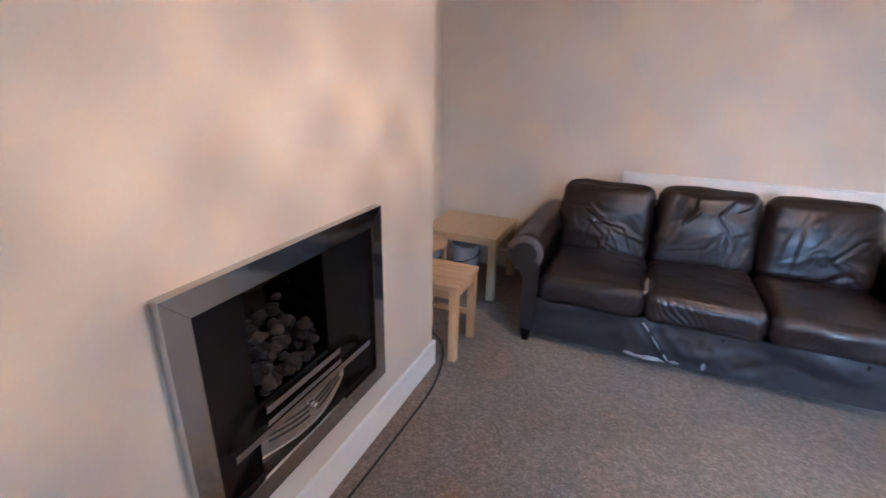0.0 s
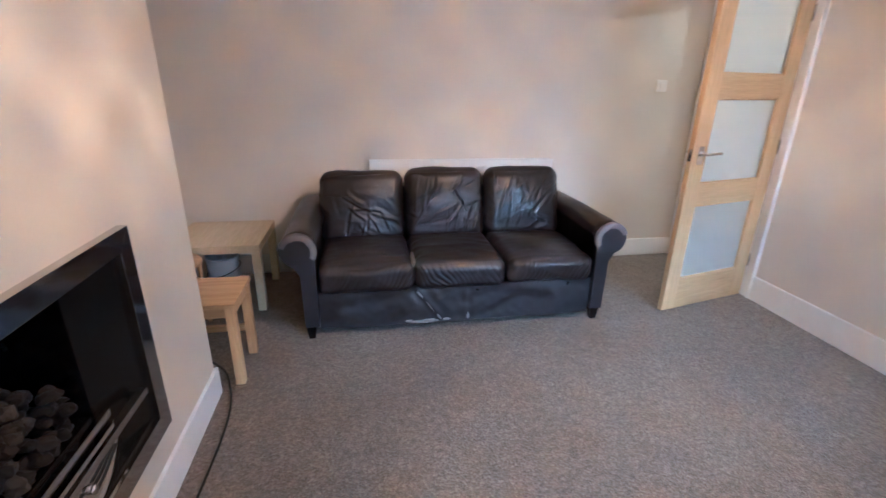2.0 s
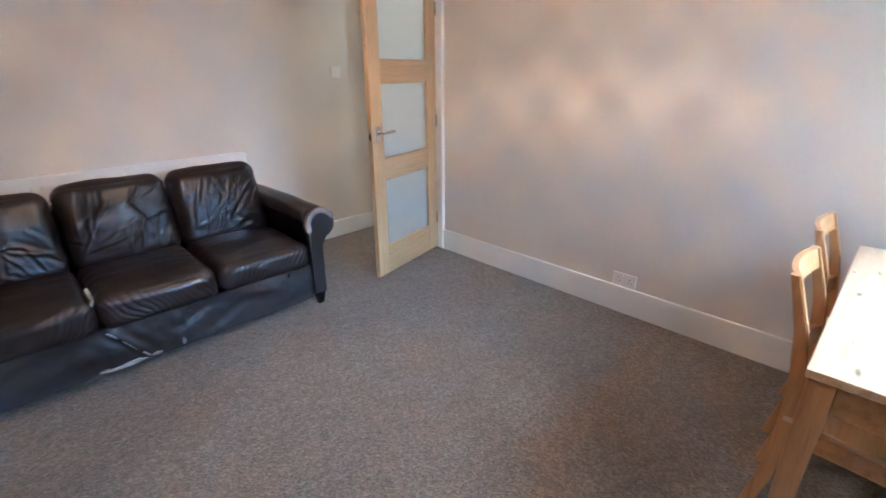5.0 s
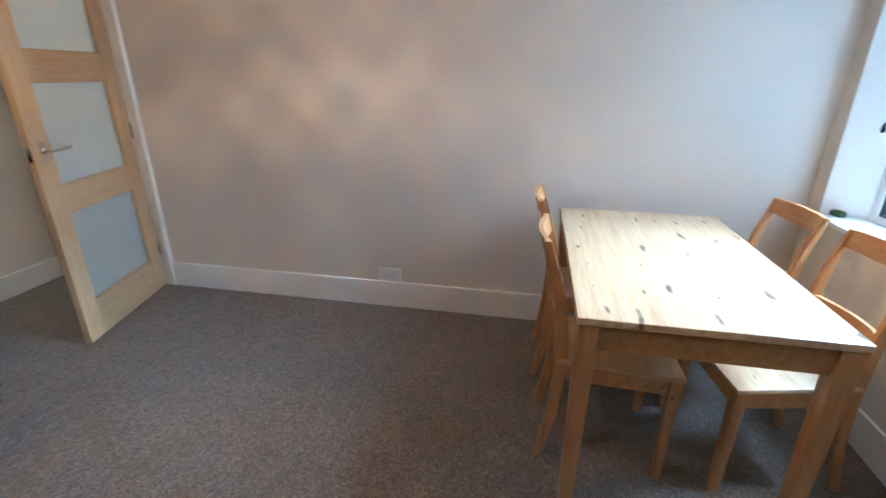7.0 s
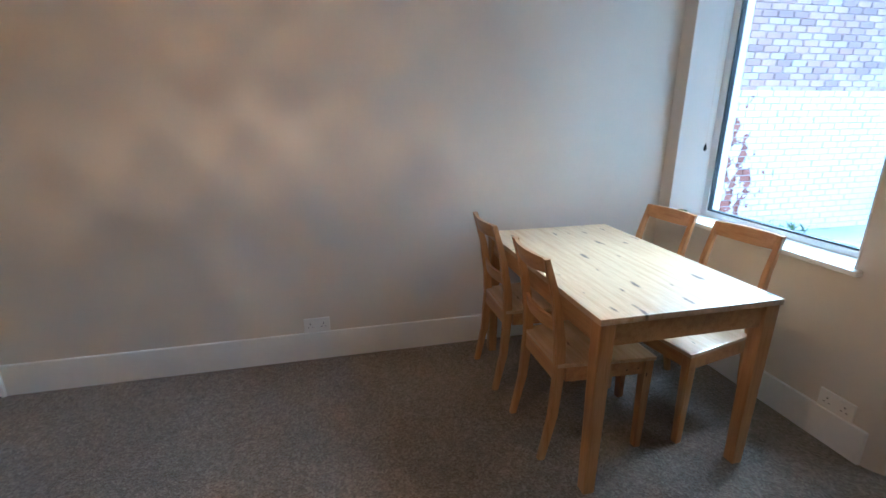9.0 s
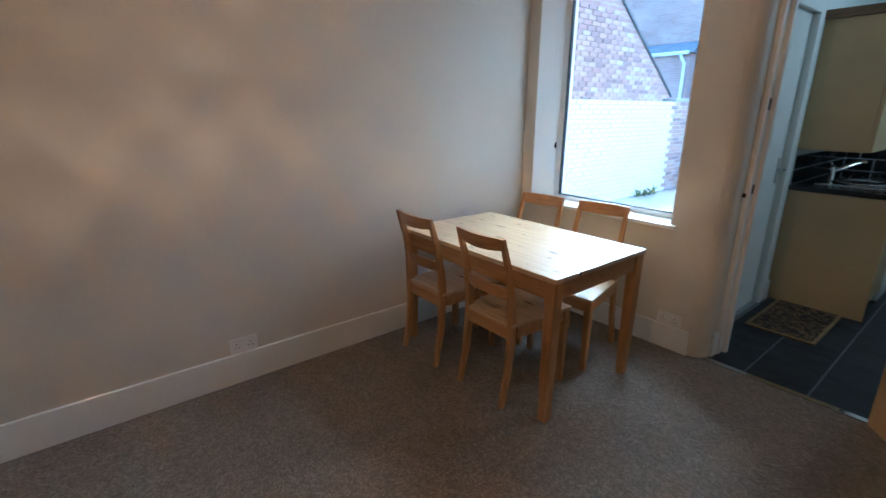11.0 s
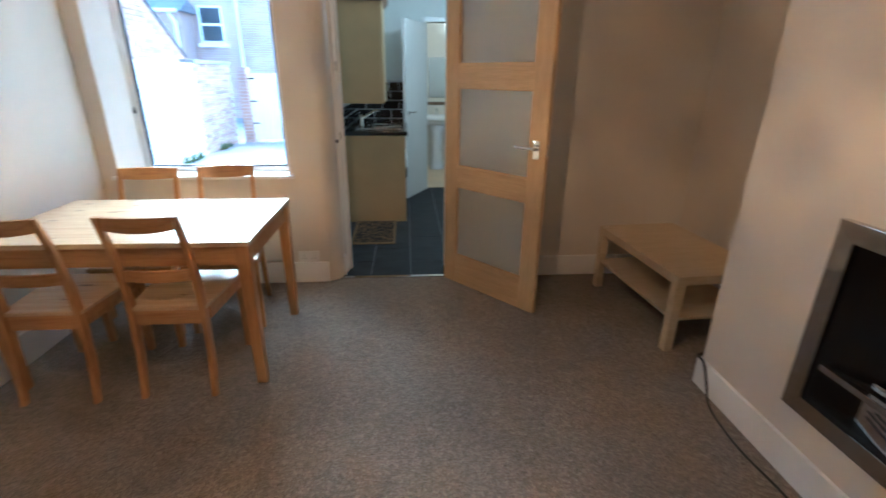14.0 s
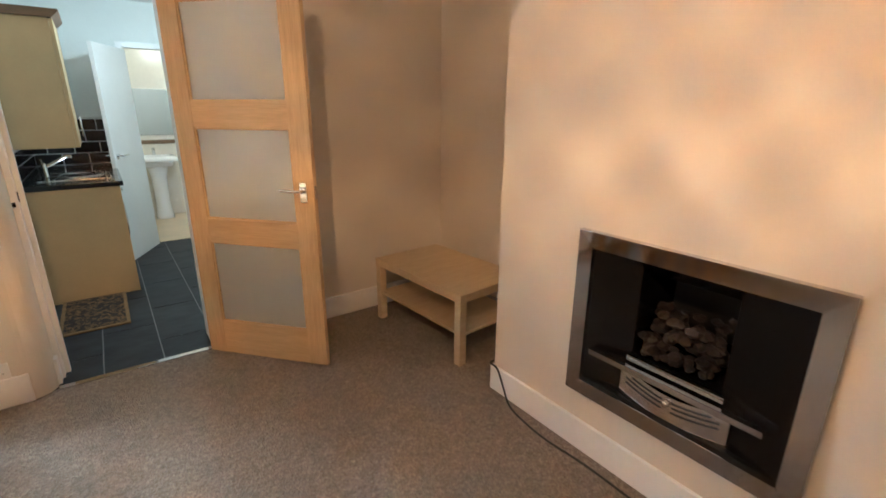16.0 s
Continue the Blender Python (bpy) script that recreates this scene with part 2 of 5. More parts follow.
BRONZE_GAP = paint("dark_slot", (0.008, 0.008, 0.008), 0.6, 0.05)
PLASTIC = paint("white_plastic", (0.78, 0.76, 0.72), 0.35, 0.02)
UPVC = paint("white_window_plastic", (0.78, 0.80, 0.80), 0.3, 0.02)
GASKET = paint("dark_gasket", (0.03, 0.035, 0.04), 0.6, 0.05)
CAB = paint("beech_foil_cabinet", (0.46, 0.345, 0.175), 0.5, 0.035, 3, 60, 0.04)
CORNICE = wood("walnut_cornice", (0.2, 0.11, 0.05), (0.13, 0.07, 0.03), 0, 0.45)
WORKTOP = paint("black_worktop", (0.016, 0.015, 0.016), 0.14, 0.2, 6, 200, 0.02)
BLACK_TILE = paint("black_glazed_tile", (0.012, 0.012, 0.013), 0.1, 0.1, 6, 30, 0.02)
GROUT = paint("pale_grout", (0.62, 0.61, 0.58), 0.85, 0.05)
SLATE_GROUT = paint("grey_floor_grout", (0.17, 0.165, 0.16), 0.85, 0.08)
CERAMIC = paint("white_ceramic", (0.83, 0.82, 0.8), 0.12, 0.01, 2, 30, 0.0)
FROST = glass_material("frosted_door_glass", 0.42, (0.90, 0.93, 0.88), 0.72)
CLEAR = glass_material("clear_glass", 0.0, (1, 1, 1))
MIRROR = paint("mirror_silver", (0.88, 0.9, 0.9), 0.03, 0.0, 1, 10, 0.0, metal=1.0)
COAL_MAT = brick_tone("grey_brown_ceramic_coal", ((0.0, (0.007, 0.0055, 0.005)), (0.45, (0.016, 0.011, 0.009)), (0.85, (0.032, 0.022, 0.017)), (1.0, (0.075, 0.06, 0.05))))
SHADE = paint("woven_shade_strip", (0.55, 0.42, 0.28), 0.7, 0.1)
CONCRETE = paint("wet_yard_concrete", (0.30, 0.30, 0.29), 0.35, 0.2, 1.2, 25, 0.3, 0.004)
MORTAR = paint("grey_mortar", (0.62, 0.60, 0.57), 0.95, 0.08, 3, 60, 0.3)
RED_BRICK = brick_tone("red_brick", ((0.0, (0.32, 0.235, 0.22)), (0.2, (0.44, 0.31, 0.275)), (0.45, (0.54, 0.38, 0.30)), (0.7, (0.56, 0.45, 0.385)), (0.85, (0.45, 0.29, 0.255)), (1.0, (0.62, 0.57, 0.53))))
PAINTED_BRICK = brick_tone("flaking_painted_brick", ((0.0, (0.26, 0.10, 0.07)), (0.5, (0.38, 0.16, 0.11)), (1.0, (0.24, 0.10, 0.08))), 0.515)
SLATE_ROOF = paint("grey_slate_roof", (0.2, 0.2, 0.21), 0.6, 0.15, 2, 12, 0.5, 0.01)
MOSS = paint("moss_and_weed", (0.10, 0.17, 0.05), 0.9, 0.25, 8, 60, 0.5)


def slate_material():
    m, n, l, b = material("dark_slate_tile")
    g, s, info = noise_node(n, l, 5, 6, (1, 1.6, 1)), noise_node(n, l, 45, 4), n.new("ShaderNodeObjectInfo")
    c = ramp(n, l, g.outputs[0], ((0.3, (0.011, 0.012, 0.014)), (0.7, (0.026, 0.028, 0.031))))
    t = ramp(n, l, info.outputs["Random"], ((0, (0.8, 0.8, 0.82)), (1, (1.1, 1.1, 1.1))))
    l.new(mix(n, l, 1.0, c.outputs[0], t.outputs[0], "MULTIPLY"), b.inputs["Base Color"])
    set_in(b, Roughness=0.6, Specular_IOR_Level=0.22)
    bump(n, l, b, g.outputs[0], 0.3, 0.01)
    return m


def coir_material():
    m, n, l, b = material("patterned_coir")
    p, s = noise_node(n, l, 20, 2), noise_node(n, l, 220, 2)
    c = ramp(n, l, p.outputs[0], ((0.42, (0.02, 0.013, 0.009)), (0.49, (0.035, 0.02, 0.012)), (0.52, (0.21, 0.125, 0.045)), (0.56, (0.19, 0.105, 0.036)), (0.60, (0.03, 0.017, 0.010))))
    f = ramp(n, l, s.outputs[0], ((0.3, (0.5, 0.5, 0.5)), (0.7, (1, 1, 1))))
    l.new(mix(n, l, 1.0, c.outputs[0], f.outputs[0], "MULTIPLY"), b.inputs["Base Color"])
    set_in(b, Roughness=0.95)
    bump(n, l, b, s.outputs[0], 0.8, 0.006)
    return m


def bricks_far_material():
    m, n, l, b = material("far_brickwork")
    tc, br, g = n.new("ShaderNodeTexCoord"), n.new("ShaderNodeTexBrick"), noise_node(n, l, 1.5, 5)
    br.inputs["Color1"].default_value, br.inputs["Color2"].default_value = (0.48, 0.33, 0.27, 1), (0.40, 0.25, 0.21, 1)
    br.inputs["Mortar"].default_value = (0.5, 0.47, 0.43, 1)
    br.inputs["Scale"].default_value, br.inputs["Brick Width"].default_value, br.inputs["Row Height"].default_value = 1.0, 0.225, 0.075
    br.inputs["Mortar Size"].default_value = 0.008
    add, sep, com = n.new("ShaderNodeMath"), n.new("ShaderNodeSeparateXYZ"), n.new("ShaderNodeCombineXYZ")
    l.new(tc.outputs["Object"], sep.inputs[0])
    l.new(sep.outputs[0], add.inputs[0])
    l.new(sep.outputs[1], add.inputs[1])
    l.new(add.outputs[0], com.inputs[0])
    l.new(sep.outputs[2], com.inputs[1])
    l.new(com.outputs[0], br.inputs[0])
    w = ramp(n, l, g.outputs[0], ((0.3, (0.75, 0.72, 0.7)), (0.7, (1, 1, 1))))
    l.new(mix(n, l, 1.0, br.outputs[0], w.outputs[0], "MULTIPLY"), b.inputs["Base Color"])
    set_in(b, Roughness=0.9)
    return m


SLATE, COIR, FAR_BRICK = slate_material(), coir_material(), bricks_far_material()


# ---- building tools ----
def mesh_object(name, bm, mat, smooth=False):
    bmesh.ops.recalc_face_normals(bm, faces=bm.faces)
    me = bpy.data.meshes.new(name)
    bm.to_mesh(me)
    bm.free()
    me.materials.append(mat)
    if smooth:
        me.shade_smooth()
    return new(name, me)


def part(name, bm, mat, parent, label="", smooth=False, kind=""):
    ob = mesh_object(name, bm, mat, smooth)
    ob.parent = parent
    return tagged(ob, label=label, kind=kind)


def thing(name, label, category, place=(0, 0, 0), turn=0.0, group="", kind=""):
    ob = new(name)
    ob.matrix_basis = pose(*place, 0, 0, turn)
    ob.empty_display_size = 0.1
    return tagged(ob, label, category, group, kind)


def structure(name, bm, mat, label, category, smooth=False):
    return tagged(mesh_object(name, bm, mat, smooth), label, category, kind="structure")


def box(x0, y0, z0, x1, y1, z1, bevel=0.0, seg=2, bm=None):
    """A box between two corners, its edges rounded by bevel, in a bmesh of its own or added to bm."""
    own = bmesh.new()
    v = [own.verts.new((x, y, z)) for x in (x0, x1) for y in (y0, y1) for z in (z0, z1)]
    for q in ((0, 1, 3, 2), (4, 6, 7, 5), (0, 4, 5, 1), (2, 3, 7, 6), (0, 2, 6, 4), (1, 5, 7, 3)):
        own.faces.new([v[i] for i in q])
    bmesh.ops.recalc_face_normals(own, faces=own.faces)
    if bevel:
        bmesh.ops.bevel(own, geom=own.edges[:], offset=bevel, segments=seg, affect="EDGES", profile=0.7)
    return own if bm is None else join(bm, own)


def join(bm, other):
    me = bpy.data.meshes.new("tmp")
    other.to_mesh(me)
    other.free()
    bm.from_mesh(me)
    bpy.data.meshes.remove(me)
    return bm


def prism(outline, lo, hi, axis=2, bevel=0.0):
    """A flat outline pushed along an axis from lo to hi; the outline's two numbers are the other two axes in order."""
    bm = bmesh.new()

    def at(p, h):
        c = list(p)
        c.insert(axis, h)
        return c

    a, b = [bm.verts.new(at(p, lo)) for p in outline], [bm.verts.new(at(p, hi)) for p in outline]
    bm.faces.new(a)
    bm.faces.new(b[::-1])
    for i in range(len(a)):
        j = (i + 1) % len(a)
        bm.faces.new((a[i], b[i], b[j], a[j]))
    bmesh.ops.recalc_face_normals(bm, faces=bm.faces)
    if bevel:
        bmesh.ops.bevel(bm, geom=bm.edges[:], offset=bevel, segments=2, affect="EDGES", profile=0.7)
    return bm


def lathe(profile, n=28, centre=(0, 0)):
    """A solid turned about z from (radius, height) pairs."""
    bm = bmesh.new()
    rings = []
    for r, z in profile:
        rings.append([bm.verts.new((centre[0] + r * math.cos(2 * math.pi * i / n), centre[1] + r * math.sin(2 * math.pi * i / n), z)) for i in range(n)])
    for a, b in zip(rings, rings[1:]):
        for i in range(n):
            bm.faces.new((a[i], a[(i + 1) % n], b[(i + 1) % n], b[i]))
    bm.faces.new(rings[0])
    bm.faces.new(rings[-1][::-1])
    return bm


def rod(points, r, n=10, caps=True):
    """A round bar through the points."""
    bm = bmesh.new()
    pts = [Vector(p) for p in points]
    rings = []
    for i, p in enumerate(pts):
        d = (pts[min(i + 1, len(pts) - 1)] - pts[max(i - 1, 0)]).normalized()
        u = d.cross(Vector((0, 0, 1)) if abs(d.z) < 0.9 else Vector((1, 0, 0))).normalized()
        v = d.cross(u)
        rings.append([bm.verts.new(p + r * (math.cos(2 * math.pi * k / n) * u + math.sin(2 * math.pi * k / n) * v)) for k in range(n)])
    for a, b in zip(rings, rings[1:]):
        for k in range(n):
            bm.faces.new((a[k], a[(k + 1) % n], b[(k + 1) % n], b[k]))
    if caps:
        bm.faces.new(rings[0])
        bm.faces.new(rings[-1][::-1])
    return bm


def smooth_path(points, per=8):
    """Points on a curve through the given ones."""
    p = [Vector(q) for q in points]
    p = [p[0] * 2 - p[1]] + p + [p[-1] * 2 - p[-2]]
    out = []
    for i in range(1, len(p) - 2):
        for k in range(per):
            t = k / per
            out.append(0.5 * (2 * p[i] + (p[i + 1] - p[i - 1]) * t + (2 * p[i - 1] - 5 * p[i] + 4 * p[i + 1] - p[i + 2]) * t * t
                              + (3 * p[i] - p[i - 1] - 3 * p[i + 1] + p[i + 2]) * t ** 3))
    return out + [p[-2]]


def taper(p0, p1, w0, d0, w1, d1, bevel=0.004):
    """A square-sided leg between two points, width and depth at each end."""
    bm = bmesh.new()
    rings = []
    for p, w, d in ((p0, w0, d0), (p1, w1, d1)):
        rings.append([bm.verts.new((p[0] + sx * w / 2, p[1] + sy * d / 2, p[2])) for sx, sy in ((-1, -1), (1, -1), (1, 1), (-1, 1))])
    for k in range(4):
        bm.faces.new((rings[0][k], rings[0][(k + 1) % 4], rings[1][(k + 1) % 4], rings[1][k]))
    bm.faces.new(rings[0])
    bm.faces.new(rings[1][::-1])
    bmesh.ops.recalc_face_normals(bm, faces=bm.faces)
    bmesh.ops.bevel(bm, geom=bm.edges[:], offset=bevel, segments=2, affect="EDGES", profile=0.7)
    return bm


def cushion(half, r, puff, wrinkle, seed, cuts=26, lean=0.0):
    """A stuffed cushion about the origin: half sizes, edge radius, swelling of the upper face and depth of the creases."""
    bm = bmesh.new()
    bmesh.ops.create_cube(bm, size=2.0)
    bmesh.ops.subdivide_edges(bm, edges=bm.edges[:], cuts=cuts, use_grid_fill=True)
    h, off = Vector(half), Vector((seed * 7.3, seed * 3.1, seed * 5.7))
    for v in bm.verts:
        p = v.co.copy()
        q = Vector([a * b for a, b in zip(p, h)])
        c = Vector([max(-b + r, min(b - r, a)) for a, b in zip(q, h)])
        d = q - c
        w = c + (d.normalized() * r if d.length > 1e-6 else d)
        swell = (1 - p.x ** 2) * (1 - p.y ** 2)
        w.z += math.copysign(1, p.z) * puff * swell * abs(p.z)
        w.y += math.copysign(1, p.y) * puff * 0.5 * (1 - p.x ** 2) * (1 - p.z ** 2) * abs(p.y)
        s = Vector((w.x * 3.2, w.y * 7.5, w.z * 7.5)) + off
        ridge = 1 - abs(noise.noise(s)) * 2
        edge = max(abs(p.x), abs(p.y)) ** 2
        n = d.normalized() if d.length > 1e-6 else Vector((0, 0, math.copysign(1, p.z)))
        w += n * (wrinkle * (ridge - 0.5) * (0.5 + edge) + wrinkle * 0.5 * noise.noise(s * 2.7))
        v.co = w
    return bm


# ---- the room's shell ----
XW, XE, YN, TOP = -0.62, 3.403, 4.665, 2.55
BR0, BR1 = 1.30, 3.16


def shell():
    structure("wall_north", box(-0.74, YN, 0, 3.54, YN + 0.12, TOP), CREAM, "cream painted plaster wall behind the sofa", "wall")
    bm = box(XE, -0.31, 0, XE + 0.12, 3.810, TOP)
    box(XE, 4.580, 0, XE + 0.12, YN, TOP, bm=bm)
    box(XE, 3.810, 2.06, XE + 0.12, 4.580, TOP, bm=bm)
    structure("wall_east", bm, CREAM, "long cream painted plaster wall with a doorway", "wall")
    structure("wall_west", box(-0.74, -0.31, 0, XW, YN, TOP), CREAM, "cream painted plaster wall at the back of the alcoves", "wall")
    bm = bmesh.new()
    ys, zs = (BR0, 1.80, 2.615, BR1), (0, 0.32, 0.97, TOP)
    v = {(x, i, k): bm.verts.new((x, ys[i], zs[k])) for x in (XW, -0.45, 0) for i in range(4) for k in range(4) if x > -0.5 or i in (0, 3) and k in (0, 3)}
    for i in range(3):
        for k in range(3):
            x = -0.45 if i == k == 1 else 0
            bm.faces.new([v[x, a, b] for a, b in ((i, k), (i + 1, k), (i + 1, k + 1), (i, k + 1))])
    for (a, b), (c, d) in (((1, 1), (2, 1)), ((2, 1), (2, 2)), ((2, 2), (1, 2)), ((1, 2), (1, 1))):
        bm.faces.new([v[0, a, b], v[0, c, d], v[-0.45, c, d], v[-0.45, a, b]])
    for e in (0, 3):
        bm.faces.new([v[0, e, k] for k in range(4)] + [v[XW, e, 3], v[XW, e, 0]])
        bm.faces.new([v[0, i, e] for i in range(4)] + [v[XW, 3, e], v[XW, 0, e]])
    for q in [q for q in bm.verts if not q.link_faces]:
        bm.verts.remove(q)
    structure("chimney_breast", bm, CREAM, "cream painted chimney breast with an inset gas fire", "chimney breast")
    arc = [(2.01 + 0.1 * math.cos(a), -0.115 + 0.1 * math.sin(a)) for a in (math.pi / 2 + k * math.pi / 16 for k in range(9))]
    bm = prism([(2.205, -0.31), (2.205, -0.015)] + arc + [(1.91, -0.31)], 0, TOP)
    box(2.205, -0.31, 0, 3.298, -0.015, 0.765, bm=bm)
    box(2.205, -0.31, 2.32, 3.298, -0.015, TOP, bm=bm)
    box(3.298, -0.31, 0, XE, -0.015, TOP, bm=bm)
    box(1.12, -0.31, 2.08, 1.91, -0.05, TOP, bm=bm)
    box(XW, -0.31, 0, 1.12, -0.05, TOP, bm=bm)
    structure("wall_south", bm, CREAM, "cream painted wall with a deep window and rounded doorway corner", "wall")
    bm = box(2.207, -0.30, 2.314, 3.296, -0.02, 2.322)
    join(bm, prism([(3.300, -0.0125), (3.207, -0.16), (3.207, -0.30), (3.300, -0.30)], 0.77, 2.313, 2))
    box(2.203, -0.30, 0.77, 2.210, -0.0125, 2.32, bm=bm)
    structure("window_reveal", bm, REVEAL, "white painted window reveal", "window reveal")
    structure("ceiling", box(-0.74, -0.31, TOP, 3.54, YN + 0.12, TOP + 0.1), CEIL, "plain white painted ceiling", "ceiling")
    structure("floor", box(XW, -0.06, -0.05, XE, YN, 0), CARPET, "speckled grey-beige fitted carpet", "carpet")

    def skirting(name, x0, y0, x1, y1, h):
        bm = box(x0, y0, 0, x1, y1, h, 0.005)
        structure(name, bm, WHITE, "white gloss painted skirting board", "skirting board")

    skirting("baseboard_east", XE - 0.018, 0.001, XE, 3.729, 0.171)
    skirting("baseboard_north", XW, YN - 0.018, XE, YN, 0.15)
    skirting("baseboard_window", 2.0, -0.016, XE - 0.019, 0.001, 0.155)
    skirting("baseboard_alcove_south", XW, -0.051, 1.115, -0.034, 0.155)
    skirting("baseboard_breast", -0.001, BR0 - 0.016, 0.016, BR1 + 0.016, 0.142)
    skirting("baseboard_breast_south", XW, BR0 - 0.016, -0.002, BR0, 0.142)
    skirting("baseboard_breast_north", XW, BR1, -0.002, BR1 + 0.016, 0.142)
    skirting("baseboard_alcove_west_south", XW, -0.033, XW + 0.016, BR0 - 0.017, 0.142)
    skirting("baseboard_alcove_west_north", XW, BR1 + 0.017, XW + 0.016, YN - 0.019, 0.142)
    skirting("baseboard_jamb", 1.894, -0.30, 1.911, -0.11, 0.15)
    # architraves and linings of the doorway to the hall
    bm = box(XE - 0.018, 3.747, 0, XE, 3.820, 2.135, 0.003)
    box(XE - 0.030, 3.729, 0.0, XE, 3.748, 2.152, 0.005, bm=bm)
    box(XE - 0.018, 4.570, 0, XE, 4.641, 2.135, 0.003, bm=bm)
    box(XE - 0.030, 4.640, 0.0, XE, 4.652, 2.152, 0.005, bm=bm)
    box(XE - 0.018, 3.820, 2.05, XE, 4.570, 2.135, 0.003, bm=bm)
    box(XE, 3.809, 0, XE + 0.12, 3.835, 2.06, 0.002, bm=bm)
    box(XE, 4.555, 0, XE + 0.12, 4.581, 2.06, 0.002, bm=bm)
    box(XE, 3.835, 2.035, XE + 0.12, 4.555, 2.061, 0.002, bm=bm)
    structure("trim_hall_doorway", bm, WHITE, "white painted door architrave and lining", "architrave")
    # lining of the kitchen doorway
    bm = box(1.118, -0.312, 0, 1.146, -0.046, 2.08, 0.003)
    box(1.884, -0.312, 0, 1.912, -0.175, 2.08, 0.003, bm=bm)
    box(1.146, -0.312, 2.055, 1.884, -0.046, 2.082, 0.003, bm=bm)
    box(1.862, -0.27, 0, 1.885, -0.235, 2.055, 0.003, bm=bm)
    structure("trim_kitchen_doorway", bm, WHITE, "white painted lining of the kitchen doorway", "door lining")
    structure("threshold_strip", box(1.147, -0.082, -0.002, 1.91, -0.046, 0.006, 0.003), STEEL, "bright aluminium threshold strip between carpet and tiles", "threshold")
    # the hall beyond the door
    structure("hall_floor", box(XE, 3.2, -0.05, 5.0, 5.2, -0.004), CARPET, "speckled carpet of the hall", "carpet")
    bm = box(5.0, 3.2, 0, 5.1, 5.2, TOP)
    box(XE + 0.12, 3.1, 0, 5.1, 3.2, TOP, bm=bm)
    box(XE + 0.12, 5.2, 0, 5.1, 5.3, TOP, bm=bm)
    structure("wall_hall", bm, CREAM, "cream painted wall of the hall", "wall")
    structure("hall_ceiling", box(XE + 0.12, 3.1, TOP, 5.1, 5.3, TOP + 0.1), CEIL, "plain white hall ceiling", "ceiling")


shell()


# ---- window ----
def window():
    w = thing("window_1", "white plastic window with one large pane", "window", kind="structure")
    x0, x1, y0, y1, z0, z1, f, sill = 2.21, 3.207, -0.215, -0.163, 0.786, 2.31, 0.045, 0.032
    bm = box(x0, y0, z0, x0 + f, y1, z1, 0.006)
    box(x1 - f, y0, z0, x1, y1, z1, 0.006, bm=bm)
    box(x0 + f, y0, z0, x1 - f, y1, z0 + sill, 0.006, bm=bm)
    box(x0 + f, y0, z1 - f, x1 - f, y1, z1, 0.006, bm=bm)
    part("window_frame", bm, UPVC, w)
    g = 0.008
    bm = box(x0 + f, -0.20, z0 + sill, x0 + f + g, -0.168, z1 - f)
    box(x1 - f - g, -0.20, z0 + sill, x1 - f, -0.168, z1 - f, bm=bm)
    box(x0 + f + g, -0.20, z0 + sill, x1 - f - g, -0.168, z0 + sill + g, bm=bm)
    box(x0 + f + g, -0.20, z1 - f - g, x1 - f - g, -0.168, z1 - f, bm=bm)
    part("gasket", bm, GASKET, w, "dark rubber gasket")
    pane = part("pane", box(x0 + f + g, -0.188, z0 + sill + g, x1 - f - g, -0.182, z1 - f - g), CLEAR, w)
    pane.visible_shadow = False
    bm = box(2.2065, -0.272, 0.7655, 3.2965, -0.012, 0.7855)
    box(2.175, -0.0135, 0.763, 3.33, 0.022, 0.7855, 0.005, bm=bm)
    part("window_sill", bm, WHITE, w, "white painted sill board")
    c = thing("blind_cord", "thin white blind cord with a dark acorn pull", "cord", (3.137, -0.058, -0.045))
    part("cord", rod([(0, 0, 2.355), (0, 0, 1.25)], 0.0016, 6), PLASTIC, c)
    part("pull", lathe([(0.002, 1.262), (0.006, 1.25), (0.009, 1.232), (0.007, 1.222), (0.002, 1.218)], 12), BLACK, c, "dark acorn pull", True)
    part("fixing", box(-0.03, -0.012, 2.338, 0.03, 0.012, 2.358, 0.003), PLASTIC, c)
    bm = cushion((0.028, 0.02, 0.012), 0.008, 0.004, 0.002, 3, 8)
    s = mesh_object("sponge", bm, MOSS, True)
    s.matrix_basis = pose(3.245, -0.06, 0.7975, 0, 0, 20)
    tagged(s, "small green sponge lying on the window sill", "sponge")


window()


# ---- doors ----
def lever_handle(parent, x, z, side, plate_h, toward):
    """A chrome lever on a back plate. side: +1 or -1, the face of the leaf; toward: the way the lever points."""
    y = side * 0.0185
    ys = sorted((y, y + side * 0.007))
    plate = part("handle_plate", box(x - 0.021, ys[0], z - plate_h / 2, x + 0.021, ys[1], z + plate_h / 2, 0.003), CHROME, parent, "chrome back plate")
    pts = smooth_path([(x, y + side * 0.005, z + 0.012), (x, y + side * 0.045, z + 0.012), (x + toward * 0.02, y + side * 0.055, z + 0.012),
                       (x + toward * 0.115, y + side * 0.05, z + 0.014)], 6)
    part("lever", rod(pts, 0.0085, 12), CHROME, plate, "chrome lever", True)
    part("collar", rod([(x, y + side * 0.004, z + 0.012), (x, y + side * 0.018, z + 0.012)], 0.017, 18), CHROME, plate, "", True)


